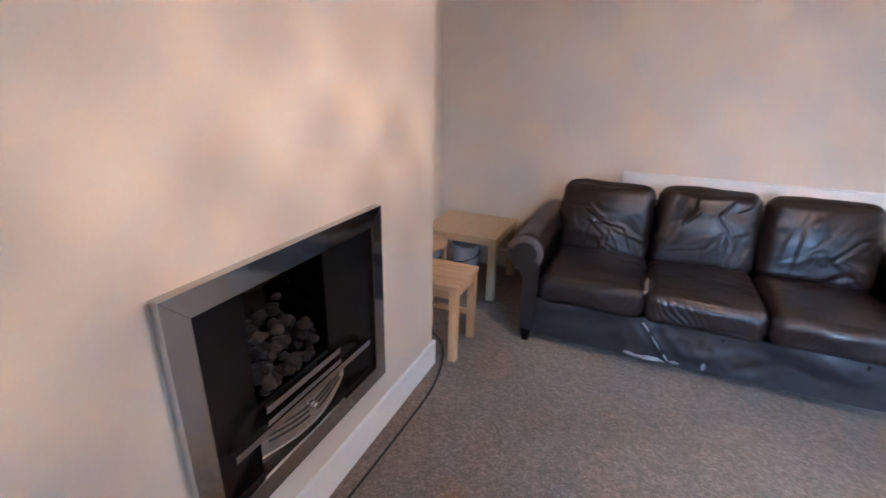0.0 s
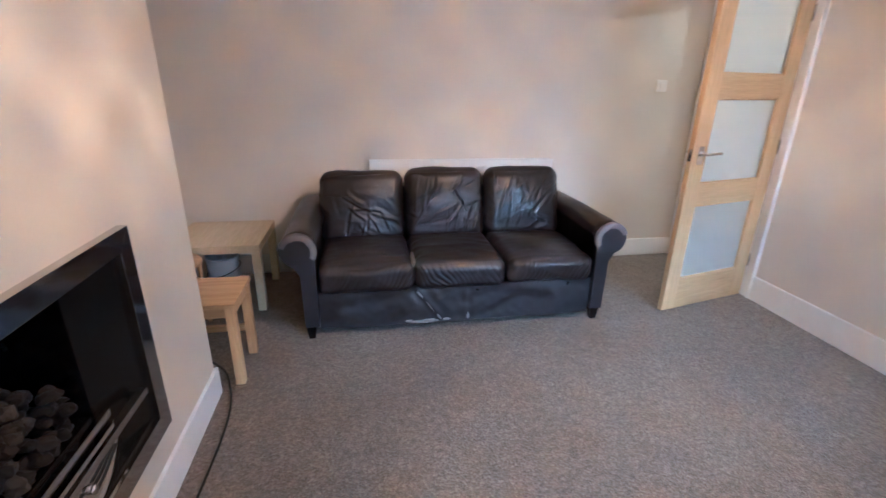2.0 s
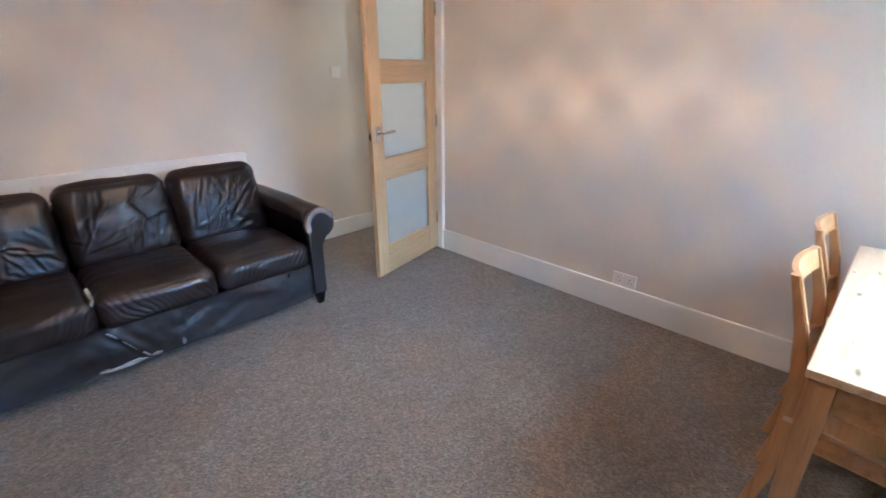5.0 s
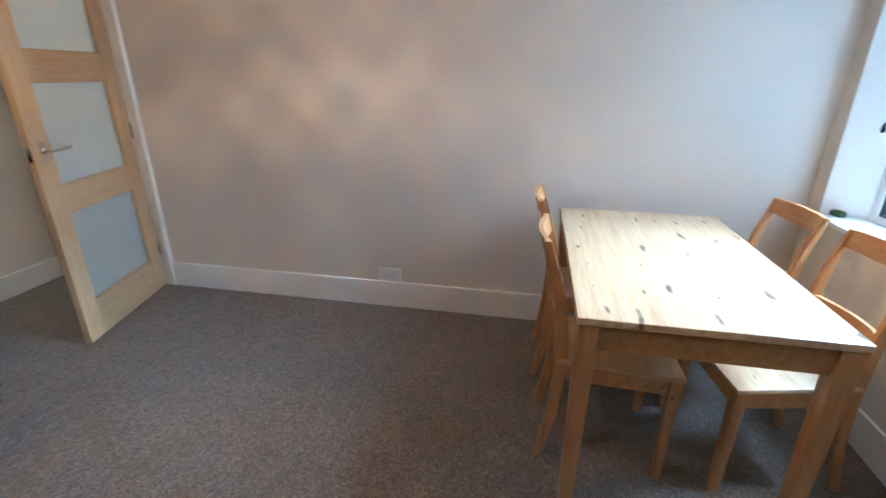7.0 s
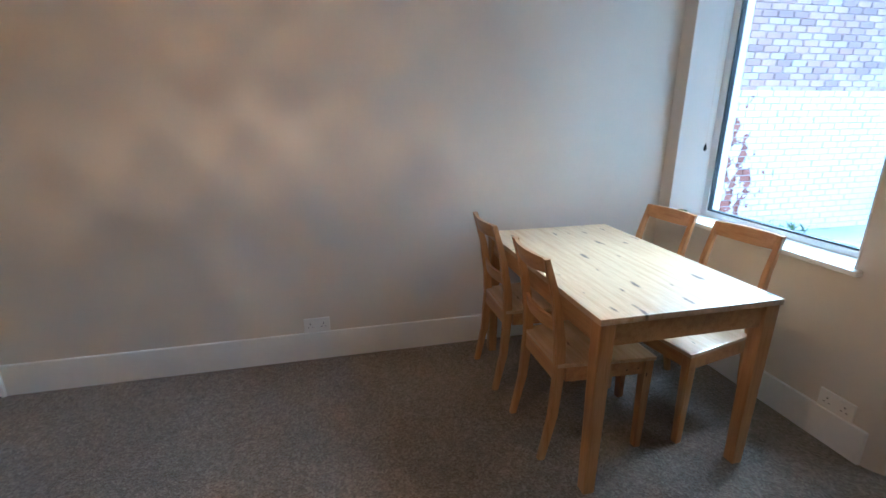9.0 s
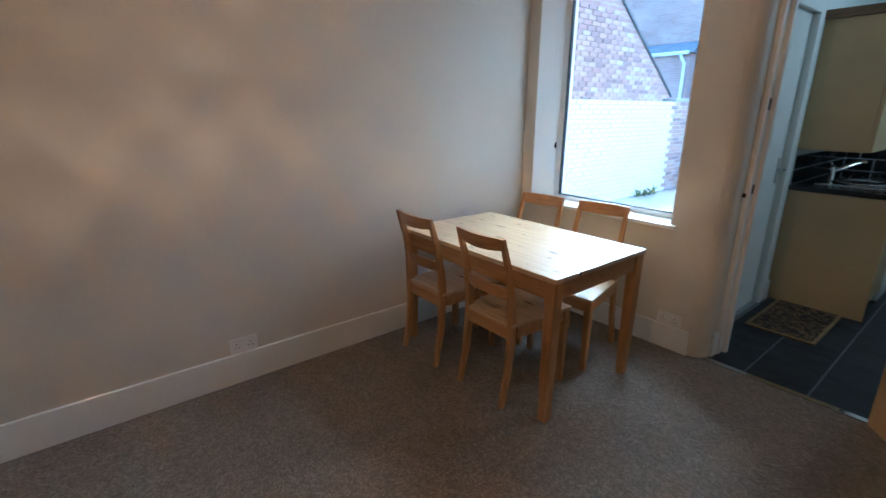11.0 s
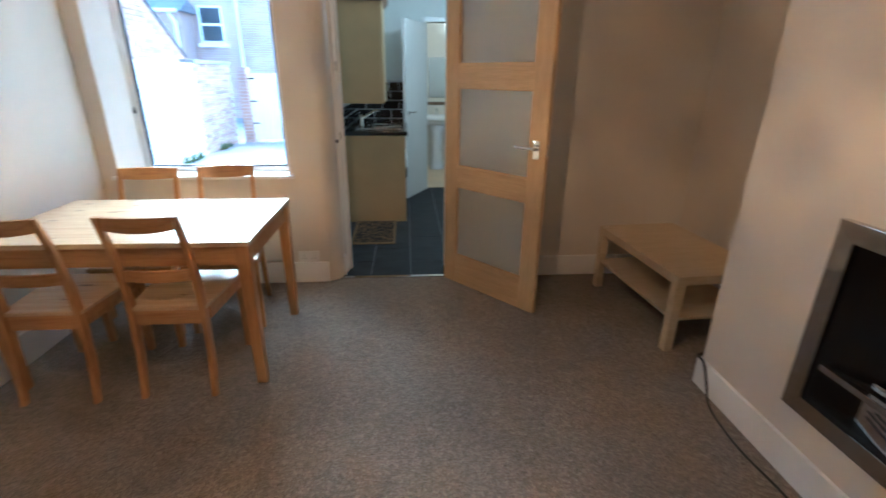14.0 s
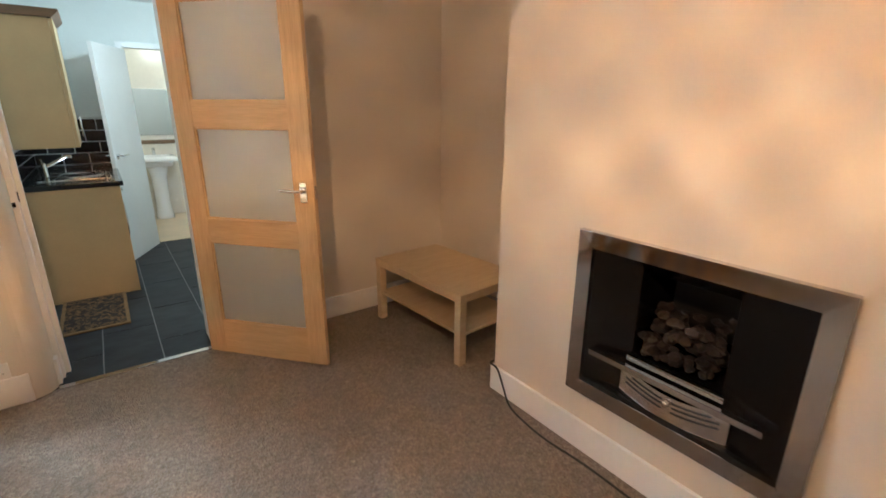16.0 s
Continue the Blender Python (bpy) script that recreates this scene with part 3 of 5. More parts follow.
def glazed_door(name, hinge, free, label):
    dx, dy = free[0] - hinge[0], free[1] - hinge[1]
    L = math.hypot(dx, dy)
    d = thing(name, label, "door", (hinge[0], hinge[1], 0.008), math.degrees(math.atan2(dy, dx)))
    t, s = 0.0175, 0.112
    zs = [(0.0, 0.212), (0.708, 0.846), (1.342, 1.476), (1.952, 2.02)]
    part("stile", box(0, -t, 0, s, t, 2.02, 0.0025), OAK_Z, d)
    part("stile", box(L - s, -t, 0, L, t, 2.02, 0.0025), OAK_Z, d)
    for a, b in zs:
        part("rail", box(s + 0.0005, -t + 0.0005, a, L - s - 0.0005, t - 0.0005, b, 0.0025), OAK_X, d)
    for (a, b), (c, e) in zip(zs, zs[1:]):
        part("pane", box(s - 0.004, -0.003, b - 0.004, L - s + 0.004, 0.003, c + 0.004), FROST, d, "frosted glass pane")
        for side in (-1, 1):
            y0, y1 = sorted((side * 0.0035, side * 0.0125))
            bm = box(s, y0, b, s + 0.009, y1, c, 0.002)
            box(L - s - 0.009, y0, b, L - s, y1, c, 0.002, bm=bm)
            box(s + 0.009, y0, b, L - s - 0.009, y1, b + 0.009, 0.002, bm=bm)
            box(s + 0.009, y0, c - 0.009, L - s - 0.009, y1, c, 0.002, bm=bm)
            part("glazing_bead", bm, OAK_X, d)
    for side in (-1, 1):
        lever_handle(d, L - 0.058, 1.02, side, 0.105, -1)
    part("latch_plate", box(L - 0.001, -0.010, 0.985, L + 0.0015, 0.010, 1.055, 0.0006), STEEL, d, "steel latch plate")
    for z in (0.22, 1.0, 1.78):
        part("hinge", rod([(0.0, t + 0.004, z), (0.0, t + 0.004, z + 0.09)], 0.006, 10), STEEL, d, "steel butt hinge", True)
    return d


glazed_door("hall_door", (3.372, 3.816), (2.632, 3.646), "pale oak door with three frosted panes, standing open")
glazed_door("kitchen_door", (1.150, -0.036), (0.638, 0.562), "pale oak door with three frosted panes, standing open into the room")


# ---- gas fire ----
def fire():
    f = thing("gas_fire", "black gas fire with coals in a polished steel frame", "fireplace", (0, 0, 0))
    y0, y1, z0, z1, w = 1.783, 2.640, 0.288, 1.000, 0.065
    for p in (((y0, z0), (y1, z0), (y1 - w, z0 + w), (y0 + w, z0 + w)), ((y1, z0), (y1, z1), (y1 - w, z1 - w), (y1 - w, z0 + w)),
              ((y1, z1), (y0, z1), (y0 + w, z1 - w), (y1 - w, z1 - w)), ((y0, z1), (y0, z0), (y0 + w, z0 + w), (y0 + w, z1 - w))):
        part("frame_side", prism(p, 0.001, 0.030, 0, 0.0012), STEEL, f, "polished steel frame")
    a, b, c, d, x = y0 + w - 0.002, y1 - w + 0.002, z0 + w - 0.002, z1 - w + 0.002, -0.335
    l, m, top = 2.035, 2.365, 0.872
    part("side_panel", prism([(0.012, a), (0.012, a + 0.006), (-0.028, l), (x, l), (x, a)], c, d, 2), BLACK, f, "glossy black side panel")
    part("side_panel", prism([(0.012, b), (0.012, b - 0.006), (-0.028, m), (x, m), (x, b)], c, d, 2), BLACK, f, "glossy black side panel")
    part("hood", prism([(0.010, d), (0.010, d - 0.008), (-0.06, top), (x, top), (x, d)], l + 0.001, m - 0.001, 1), BLACK, f)
    part("hearth_plate", box(x, a, c - 0.004, 0.012, b, c + 0.012), BLACK, f)
    part("fire_back", box(-0.335, l, c + 0.012, -0.295, m, 0.888), FIREBRICK, f)
    part("coal_tray", prism([(-0.045, 0.37), (-0.03, 0.545), (-0.08, 0.545), (-0.17, 0.60), (-0.295, 0.60), (-0.295, 0.37)], l + 0.005, m - 0.005, 1), BLACK, f)
    part("long_rail", box(0.016, 1.888, 0.497, 0.042, 2.516, 0.519, 0.003), STEEL, f, "brushed steel rail")
    part("short_rail", box(-0.012, 2.034, 0.526, 0.006, 2.384, 0.550, 0.003), STEEL, f, "brushed steel rail")
    for y in (1.91, 2.495):
        part("rail_bracket", box(-0.03, y - 0.006, 0.500, 0.0165, y + 0.006, 0.515), BLACK, f)
    # the fret: a curved plate with three slots a side and a knob
    bm, n, wide = bmesh.new(), 24, 0.40
    rows = []
    for k in range(n + 1):
        u = k / n
        y = 2.012 + wide * u
        bow = math.sin(math.pi * u)
        rows.append([bm.verts.new((-0.010 + 0.022 * bow + o, y, z)) for o in (0, -0.004) for z in (0.366, 0.492 - 0.028 * bow)])
    for p, q in zip(rows, rows[1:]):
        for i, j in ((0, 1), (2, 3), (1, 3), (0, 2)):
            bm.faces.new((p[i], p[j], q[j], q[i]))
    fret = part("ash_pan_cover", bm, CHROME, f, "polished steel ash pan cover")
    for z, span in ((0.470, 0.13), (0.452, 0.155), (0.432, 0.155)):
        for s in (-1, 1):
            pts = []
            for k in range(9):
                u = 0.5 + s * (0.045 + (span / wide) * k / 8)
                bow = math.sin(math.pi * u)
                pts.append((-0.0085 + 0.022 * bow, 2.012 + wide * u, z - 0.026 * bow))
            part("slot", rod(pts, 0.0028, 6), BRONZE_GAP, fret)
    part("knob", rod([(0.008, 2.212, 0.437), (0.024, 2.212, 0.437), (0.030, 2.212, 0.437)], 0.012, 16), CHROME, fret, "", True)
    rng = random.Random(4)
    for k in range(112):
        layer = k // 28
        y = 2.062 + 0.262 * rng.random()
        depth = rng.random()
        xx = -0.030 - 0.15 * depth
        z = 0.560 + 0.060 * depth + 0.040 * layer * (0.55 + 0.45 * depth)
        bm = bmesh.new()
        bmesh.ops.create_icosphere(bm, subdivisions=2, radius=1)
        r = rng.uniform(0.016, 0.027)
        o = Vector((k * 1.7, k * 0.9, k * 2.3))
        sc = Vector((rng.uniform(0.8, 1.1), rng.uniform(0.85, 1.35), rng.uniform(0.65, 0.95)))
        for v in bm.verts:
            q = v.co.normalized()
            flat = max(abs(q.dot(Vector((math.cos(k + j * 2.1), math.sin(k * 1.3 + j * 1.7), math.cos(k * 0.7 + j))).normalized())) for j in range(4))
            v.co = Vector([i * j for i, j in zip(q * r * (1.2 - 0.32 * flat + 0.30 * noise.noise(q * 1.5 + o) + 0.16 * noise.noise(q * 3.4 + o)), sc)])
        bmesh.ops.rotate(bm, verts=bm.verts, matrix=Matrix.Rotation(rng.uniform(0, 6), 3, "Z"))
        bmesh.ops.translate(bm, verts=bm.verts, vec=(xx, y, z))
        part("coal", bm, COAL_MAT, f)


fire()


# ---- sofa ----
def sofa():
    s = thing("sofa", "dark brown leather three-seat sofa, worn and torn along its front", "sofa", (1.265, 3.592, 0))
    depth, inn, post, cx, cz, r = 0.93, 0.822, 0.900, 0.908, 0.545, 0.098

    def outline(m, grow=0.0):
        pts = [(m * inn, 0.09), (m * post, 0.09), (m * (post + 0.004), cz - 0.14)]
        for k in range(17):
            a = radians(-72 + k * (252 / 16))
            pts.append((m * (cx + (r + grow) * math.cos(a)), cz + (r + grow) * math.sin(a)))
        pts.append((m * inn, cz + 0.02))
        return pts

    for m in (-1, 1):
        o = outline(m)
        bm = bmesh.new()
        n = 14
        rings = []
        for k in range(n + 1):
            y = 0.0 + depth * k / n
            rise = 0.008 * math.sin(math.pi * min(1, k / n))
            rings.append([bm.verts.new((x + 0.006 * noise.noise(Vector((x * 6, y * 9, z * 6))), y, z + (rise if z > 0.3 else 0) + 0.006 * noise.noise(Vector((y * 8, x * 5, z * 7))))) for x, z in o])
        for p, q in zip(rings, rings[1:]):
            for i in range(len(o)):
                j = (i + 1) % len(o)
                bm.faces.new((p[i], p[j], q[j], q[i]))
        bm.faces.new(rings[0])
        bm.faces.new(rings[-1][::-1])
        arm = part("arm", bm, LEATHER, s, "", True)
        part("arm_front", prism(outline(m, -0.006), -0.014, 0.002, 1, 0.003), LEATHER_SHEEN, arm, "dark leather front panel of the arm")
        bm = bmesh.new()
        rows = []
        for k in range(21):
            a = radians(18 + 190 * k / 20)
            j = 0.007 * noise.noise(Vector((k * 0.5, m * 3, 0)))
            ra, rb = r - 0.030 + j, r + 0.004
            ca, sa = math.cos(a), math.sin(a)
            rows.append([bm.verts.new((m * (cx + q * ca), y, cz + q * sa)) for q, y in ((ra, -0.0155), (rb - 0.004, -0.0155), (rb, -0.010), (rb, 0.012 + j), (rb - 0.006, 0.012 + j))])
        for p, q in zip(rows, rows[1:]):
            for i in range(4):
                bm.faces.new((p[i], p[i + 1], q[i + 1], q[i]))
        part("worn_edge", bm, SUEDE, arm, "pale scuffed edge of the arm", True)
    def fold(x, z, a, b, deep, wide):
        """Height of one crease that runs from a to b: a valley with a ridge beside it."""
        dx, dz = b[0] - a[0], b[1] - a[1]
        long = math.hypot(dx, dz)
        u = ((x - a[0]) * dx + (z - a[1]) * dz) / long ** 2
        s = ((x - a[0]) * dz - (z - a[1]) * dx) / long + 0.012 * noise.noise(Vector((x * 11, z * 11, deep * 900)))
        ends = max(0.0, 1 - (2 * u - 1) ** 4) if 0 < u < 1 else 0.0
        return deep * ends * (s / wide) * math.exp(0.5 - 0.5 * (s / wide) ** 2)

    # base: slack front panel
    bm = bmesh.new()
    nx, nz = 120, 20
    grid = [[None] * (nz + 1) for _ in range(nx + 1)]
    for i in range(nx + 1):
        for k in range(nz + 1):
            x, z = -inn + 2 * inn * i / nx, 0.062 + 0.228 * k / nz
            o = 0.016 * noise.noise(Vector((x * 3.4, z * 6 + x * 2, 1.3))) + 0.010 * noise.noise(Vector((x * 9 - z * 12, z * 9, 4))) + 0.004 * noise.noise(Vector((x * 21 + z * 16, z * 24, 7)))
            o += fold(x, z, (-0.285, 0.29), (-0.10, 0.05), 0.009, 0.014) + fold(x, z, (-0.22, 0.28), (-0.04, 0.10), 0.004, 0.02) + fold(x, z, (0.045, 0.06), (0.045, 0.29), 0.005, 0.008)
            o += fold(x, z, (0.2, 0.27), (0.62, 0.17), 0.007, 0.03) + fold(x, z, (-0.75, 0.2), (-0.4, 0.26), 0.006, 0.03)
            sag = -0.006 * (1 - k / nz) * (1 + noise.noise(Vector((x * 3, 0, 9))))
            grid[i][k] = bm.verts.new((x, 0.018 + o, z + sag))
    for i in range(nx):
        for k in range(nz):
            bm.faces.new((grid[i][k], grid[i + 1][k], grid[i + 1][k + 1], grid[i][k + 1]))
    base = part("front_panel", bm, LEATHER_SHEEN, s, "slack leather front panel, torn at the hem", True)
    part("base", box(-inn, 0.08, 0.10, inn, depth - 0.01, 0.285, 0.01), LEATHER_SHEEN, s)
    rng = random.Random(11)
    for x, z, w, h, lean in ((-0.31, 0.076, 0.05, 0.010, 0), (-0.20, 0.070, 0.17, 0.017, 0), (-0.085, 0.076, 0.05, 0.012, 0), (0.047, 0.085, 0.018, 0.034, 0.1), (-0.246, 0.245, 0.014, 0.034, -0.74),
                             (-0.185, 0.165, 0.010, 0.050, -0.74), (-0.128, 0.092, 0.016, 0.030, -0.74), (0.10, 0.255, 0.02, 0.006, 0), (0.667, 0.262, 0.010, 0.022, 0.2)):
        pts = []
        for k in range(11):
            a = 2 * math.pi * k / 11
            q = 0.55 + 0.6 * rng.random()
            dz = h * 0.7 * q * math.sin(a)
            pts.append((x + w * 0.55 * q * math.cos(a) + lean * dz, z + dz))
        part("torn_patch", prism(pts, 0.005, 0.014, 1), TORN if x < 0.08 else BLACK, base, "torn leather showing pale backing")
    # cushions
    wcell = 2 * inn / 3
    for k in range(3):
        x = -inn + wcell * (k + 0.5)
        bm = cushion((wcell / 2 - 0.004, 0.305, 0.083), 0.055, 0.02, 0.004, 2 + k, 84)
        for v in bm.verts:
            f = max(0.0, (-0.18 - v.co.y) / 0.12)
            u = v.co.x * 190 + v.co.z * 120 * (1 if k == 1 else -1) + 7 * noise.noise(v.co * 8 + Vector((k, 0, 0)))
            v.co.y += 0.0042 * min(1.5, f) * (1 - abs(math.sin(u / 2))) * (0.6 + noise.noise(v.co * 5))
        bmesh.ops.translate(bm, verts=bm.verts, vec=(x, 0.29, 0.358))
        part("seat_cushion", bm, LEATHER, s, "creased brown leather seat cushion", True)
        bm = cushion((wcell / 2 - 0.004 + (0.006 if k == 0 else 0), 0.235, 0.085), 0.07, 0.035, 0.006, 12 + k, 84)
        bmesh.ops.rotate(bm, verts=bm.verts, matrix=Matrix.Rotation(radians(74), 3, "X"))
        creases, way = [], (-48, 62, 50)[k]
        for _ in range(26):
            a = (rng.uniform(-0.22, 0.18), rng.uniform(-0.20, 0.14))
            d, long = radians(way + rng.gauss(0, 26)), rng.uniform(0.12, 0.30)
            creases.append((a, (a[0] + long * math.cos(d), a[1] + long * math.sin(d)), rng.choice((-1, 1)) * rng.uniform(0.0014, 0.0042), rng.uniform(0.006, 0.013)))
        for v in bm.verts:
            if v.co.y > 0:
                continue
            face = min(1.0, max(0.0, -v.co.y / 0.05))
            x0, z0 = v.co.x, v.co.z
            v.co.y -= face * sum(fold(x0, z0, *c) for c in creases)
            v.co.z -= (0.022 if k == 0 and v.co.x < -0.05 and v.co.z > 0.1 else 0.0) * min(1, (-0.05 - v.co.x) * 6)
        bmesh.ops.translate(bm, verts=bm.verts, vec=(x - (0.01 if k == 0 else 0.0), 0.655, 0.608 + (0.0, 0.012, 0.010)[k]))
        part("back_cushion", bm, LEATHER, s, "slumped brown leather back cushion", True)
    part("torn_seam", prism([(-0.282, 0.405), (-0.270, 0.43), (-0.266, 0.447), (-0.280, 0.440), (-0.290, 0.415)], 0.03, 0.20, 1), TORN, s, "torn pale seam between two cushions")
    bm = box(-inn, 0.78, 0.10, inn, depth, 0.72, 0.035, 4)
    part("back_frame", bm, LEATHER, s, "", True)
    for x in (-0.872, 0.872):
        for y in (0.035, depth - 0.05):
            part("foot", taper((x, y, 0.0), (x, y, 0.092), 0.036, 0.036, 0.06, 0.06, 0.004), BLACK, s, "black tapered foot")


sofa()


# ---- radiator ----
def radiator():
    r = thing("radiator", "white panel radiator with a grille top on the wall", "radiator", (0.772, 4.565, -0.020))
    L = 1.395
    front = part("front_panel", box(0, 0, 0.30, L, 0.014, 0.865, 0.004), WHITE, r)
    n = 30
    for k in range(n):
        x = 0.025 + (L - 0.05) * (k + 0.5) / n
        part("flute", box(x - 0.013, -0.006, 0.33, x + 0.013, 0.001, 0.84, 0.004, 1), WHITE, front)
    part("rear_panel", box(0, 0.052, 0.30, L, 0.064, 0.865, 0.004), WHITE, r)
    bm = box(-0.004, -0.004, 0.865, L + 0.004, 0.006, 0.888, 0.002)
    box(-0.004, 0.058, 0.865, L + 0.004, 0.068, 0.888, 0.002, bm=bm)
    for k in range(70):
        x = L * k / 69
        box(x - 0.003, 0.006, 0.870, x + 0.003, 0.058, 0.884, bm=bm)
    part("top_grille", bm, WHITE, r)
    for x in (-0.004, L - 0.006):
        part("end_cap", box(x, 0.0, 0.302, x + 0.010, 0.066, 0.864, 0.002), WHITE, r)
    for x in (0.25, L - 0.25):
        part("bracket", box(x, 0.064, 0.45, x + 0.03, 0.085, 0.75), WHITE, r)
    part("valve", rod([(L + 0.03, 0.03, 0.02), (L + 0.03, 0.03, 0.36)], 0.008, 10), CHROME, r, "copper tail and valve", True)


radiator()


# ---- tables and stools ----
def dining_table():
    t = thing("dining_table", "lacquered knotty pine dining table beside the window", "table", (2.702, 0.808, 0))
    a, b = 0.590, 0.375
    part("tabletop", box(-a, -b, 0.716, a, b, 0.740, 0.004, 2), PINE_LIT, t, "knotty pine top")
    for sx in (-1, 1):
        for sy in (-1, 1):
            x, y = sx * (a - 0.036), sy * (b - 0.036)
            part("leg", taper((x, y, 0), (x, y, 0.7155), 0.046, 0.046, 0.060, 0.060, 0.005), PINE_Z, t)
    for sy in (-1, 1):
        y = sy * (b - 0.03)
        part("apron", box(-a + 0.067, y - 0.010, 0.625, a - 0.067, y + 0.010, 0.7155, 0.002), PINE_X, t)
    for sx in (-1, 1):
        x = sx * (a - 0.03)
        part("apron", box(x - 0.010, -b + 0.067, 0.625, x + 0.010, b - 0.067, 0.7155, 0.002), PINE_X, t)


dining_table()


def dining_chair():
    """One chair that faces +y, with its middle at the origin."""
    c = thing("dining_chair", "lacquered pine chair with a two-rail ladder back", "chair", (2.500, 1.0, 0), 180, "chairs round the dining table")
    bm = prism([(-0.168, -0.205), (0.168, -0.205), (0.205, 0.215), (-0.205, 0.215)], 0.428, 0.446, 2, 0.005)
    part("seat", bm, PINE_LIT, c, "flat pine seat")
    for s in (-1, 1):
        bm, rows = bmesh.new(), []
        for y, z, d in ((-0.245, 0.0, 0.030), (-0.205, 0.20, 0.040), (-0.190, 0.42, 0.046), (-0.197, 0.55, 0.042), (-0.225, 0.72, 0.034), (-0.275, 0.885, 0.024)):
            x = s * (0.150 + 0.008 * (0.885 - z) / 0.885)
            rows.append([bm.verts.new((x + i * 0.013, y + j * d / 2, z)) for i, j in ((-1, -1), (1, -1), (1, 1), (-1, 1))])
        for p, q in zip(rows, rows[1:]):
            for k in range(4):
                bm.faces.new((p[k], p[(k + 1) % 4], q[(k + 1) % 4], q[k]))
        bm.faces.new(rows[0])
        bm.faces.new(rows[-1][::-1])
        bmesh.ops.recalc_face_normals(bm, faces=bm.faces)
        bmesh.ops.bevel(bm, geom=[e for e in bm.edges if abs((e.verts[0].co - e.verts[1].co).z) > 0.05], offset=0.004, segments=2, affect="EDGES")
        part("back_post", bm, PINE_Z, c)
        part("front_leg", taper((s * 0.180, 0.190, 0), (s * 0.180, 0.190, 0.4275), 0.030, 0.030, 0.040, 0.040, 0.004), PINE_Z, c)
        part("side_apron", prism([(s * 0.152, -0.165), (s * 0.170, -0.165), (s * 0.190, 0.169), (s * 0.172, 0.169)], 0.365, 0.4275, 2), PINE_X, c)
    part("front_apron", box(-0.16, 0.182, 0.365, 0.16, 0.200, 0.4275, 0.002), PINE_X, c)
    part("rear_apron", box(-0.139, -0.205, 0.36, 0.139, -0.187, 0.4275, 0.002), PINE_X, c)
    for z0, z1, y0, y1, bow, name in ((0.825, 0.885, -0.257, -0.275, 0.022, "top_rail"), (0.575, 0.63, -0.201, -0.209, 0.022, "middle_rail")):
        bm, n, rows = bmesh.new(), 12, []
        for k in range(n + 1):
            x = -0.1395 + 0.279 * k / n
            b = bow * (1 - (x / 0.14) ** 2)
            dip = 0.010 * (1 - (x / 0.14) ** 2)
            rows.append([bm.verts.new((x, y - b + o, z - (dip if z == z0 and name == "top_rail" else 0))) for y, z in ((y0, z0), (y1, z1)) for o in (-0.008, 0.008)])
        for p, q in zip(rows, rows[1:]):
            for i, j in ((0, 1), (1, 3), (3, 2), (2, 0)):
                bm.faces.new((p[i], p[j], q[j], q[i]))
        for e in (rows[0], rows[-1]):
            bm.faces.new((e[0], e[1], e[3], e[2]))
        part(name, bm, PINE_X, c, "curved pine back rail")
    for x, y, turn in ((3.015, 1.02, 180), (2.503, 0.457, 8), (2.938, 0.518, 7)):
        copy_thing(c, pose(x, y, 0, 0, 0, turn))


dining_chair()


def lack_table(name, label, place, turn, w, d, shelf):
    """A thick-legged foil table; its corner lies at the place, x along the width."""
    t = thing(name, label, "table", (*place, 0), turn)
    h, leg = 0.45, 0.05
    part("tabletop", box(0, 0, h - 0.05, w, d, h, 0.0025), BIRCH, t)
    for x in (0.0015, w - leg - 0.0015):
        for y in (0.0015, d - leg - 0.0015):
            part("leg", box(x, y, 0, x + leg, y + leg, h - 0.0503, 0.002), BIRCH, t)
    if shelf:
        part("shelf", box(0.012, 0.02, 0.185, w - 0.012, d - 0.02, 0.203, 0.0015), BIRCH, t)


lack_table("coffee_table", "pale birch-effect coffee table with a lower shelf", (0.085, 0.142), 93.8, 0.89, 0.55, True)
lack_table("side_table", "pale birch-effect square side table beside the sofa", (-0.480, 4.008), 0, 0.55, 0.55, False)


def pine_stool():
    s = thing("pine_stool", "small square bare pine stool beside the chimney breast", "stool", (-0.050, 3.382, 0))
    part("seat", box(-0.165, -0.165, 0.418, 0.165, 0.165, 0.442, 0.005), RAW_X, s, "knotty pine seat")
    for x in (-0.137, 0.137):
        for y in (-0.137, 0.137):
            part("leg", box(x - 0.0215, y - 0.0215, 0, x + 0.0215, y + 0.0215, 0.4178, 0.003), RAW_Z, s)
    for k in (-0.14, 0.14):
        part("rail", box(-0.115, k - 0.010, 0.365, 0.115, k + 0.010, 0.4178, 0.002), RAW_X, s)
        part("rail", box(k - 0.010, -0.115, 0.365, k + 0.010, 0.115, 0.4178, 0.002), RAW_X, s)
    part("stretcher", box(-0.1155, 0.127, 0.14, 0.1155, 0.147, 0.175, 0.002), RAW_X, s)


pine_stool()


def round_stool():
    s = thing("round_stool", "round birch stool with bent legs behind the pine stool", "stool", (-0.375, 3.79, 0))
    part("seat", lathe([(0.165, 0.418), (0.174, 0.423), (0.175, 0.433), (0.170, 0.441)], 40), RAW_X, s, "", True)
    for k in range(4):
        a = math.pi / 4 + k * math.pi / 2
        c, d = math.cos(a), math.sin(a)
        pts = smooth_path([(0.03 * c, 0.03 * d, 0.406), (0.13 * c, 0.13 * d, 0.406), (0.166 * c, 0.166 * d, 0.375), (0.172 * c, 0.172 * d, 0.2), (0.178 * c, 0.178 * d, 0.0)], 6)
        part("leg", rod(pts, 0.0125, 10), RAW_Z, s, "bent birch leg", True)


round_stool()


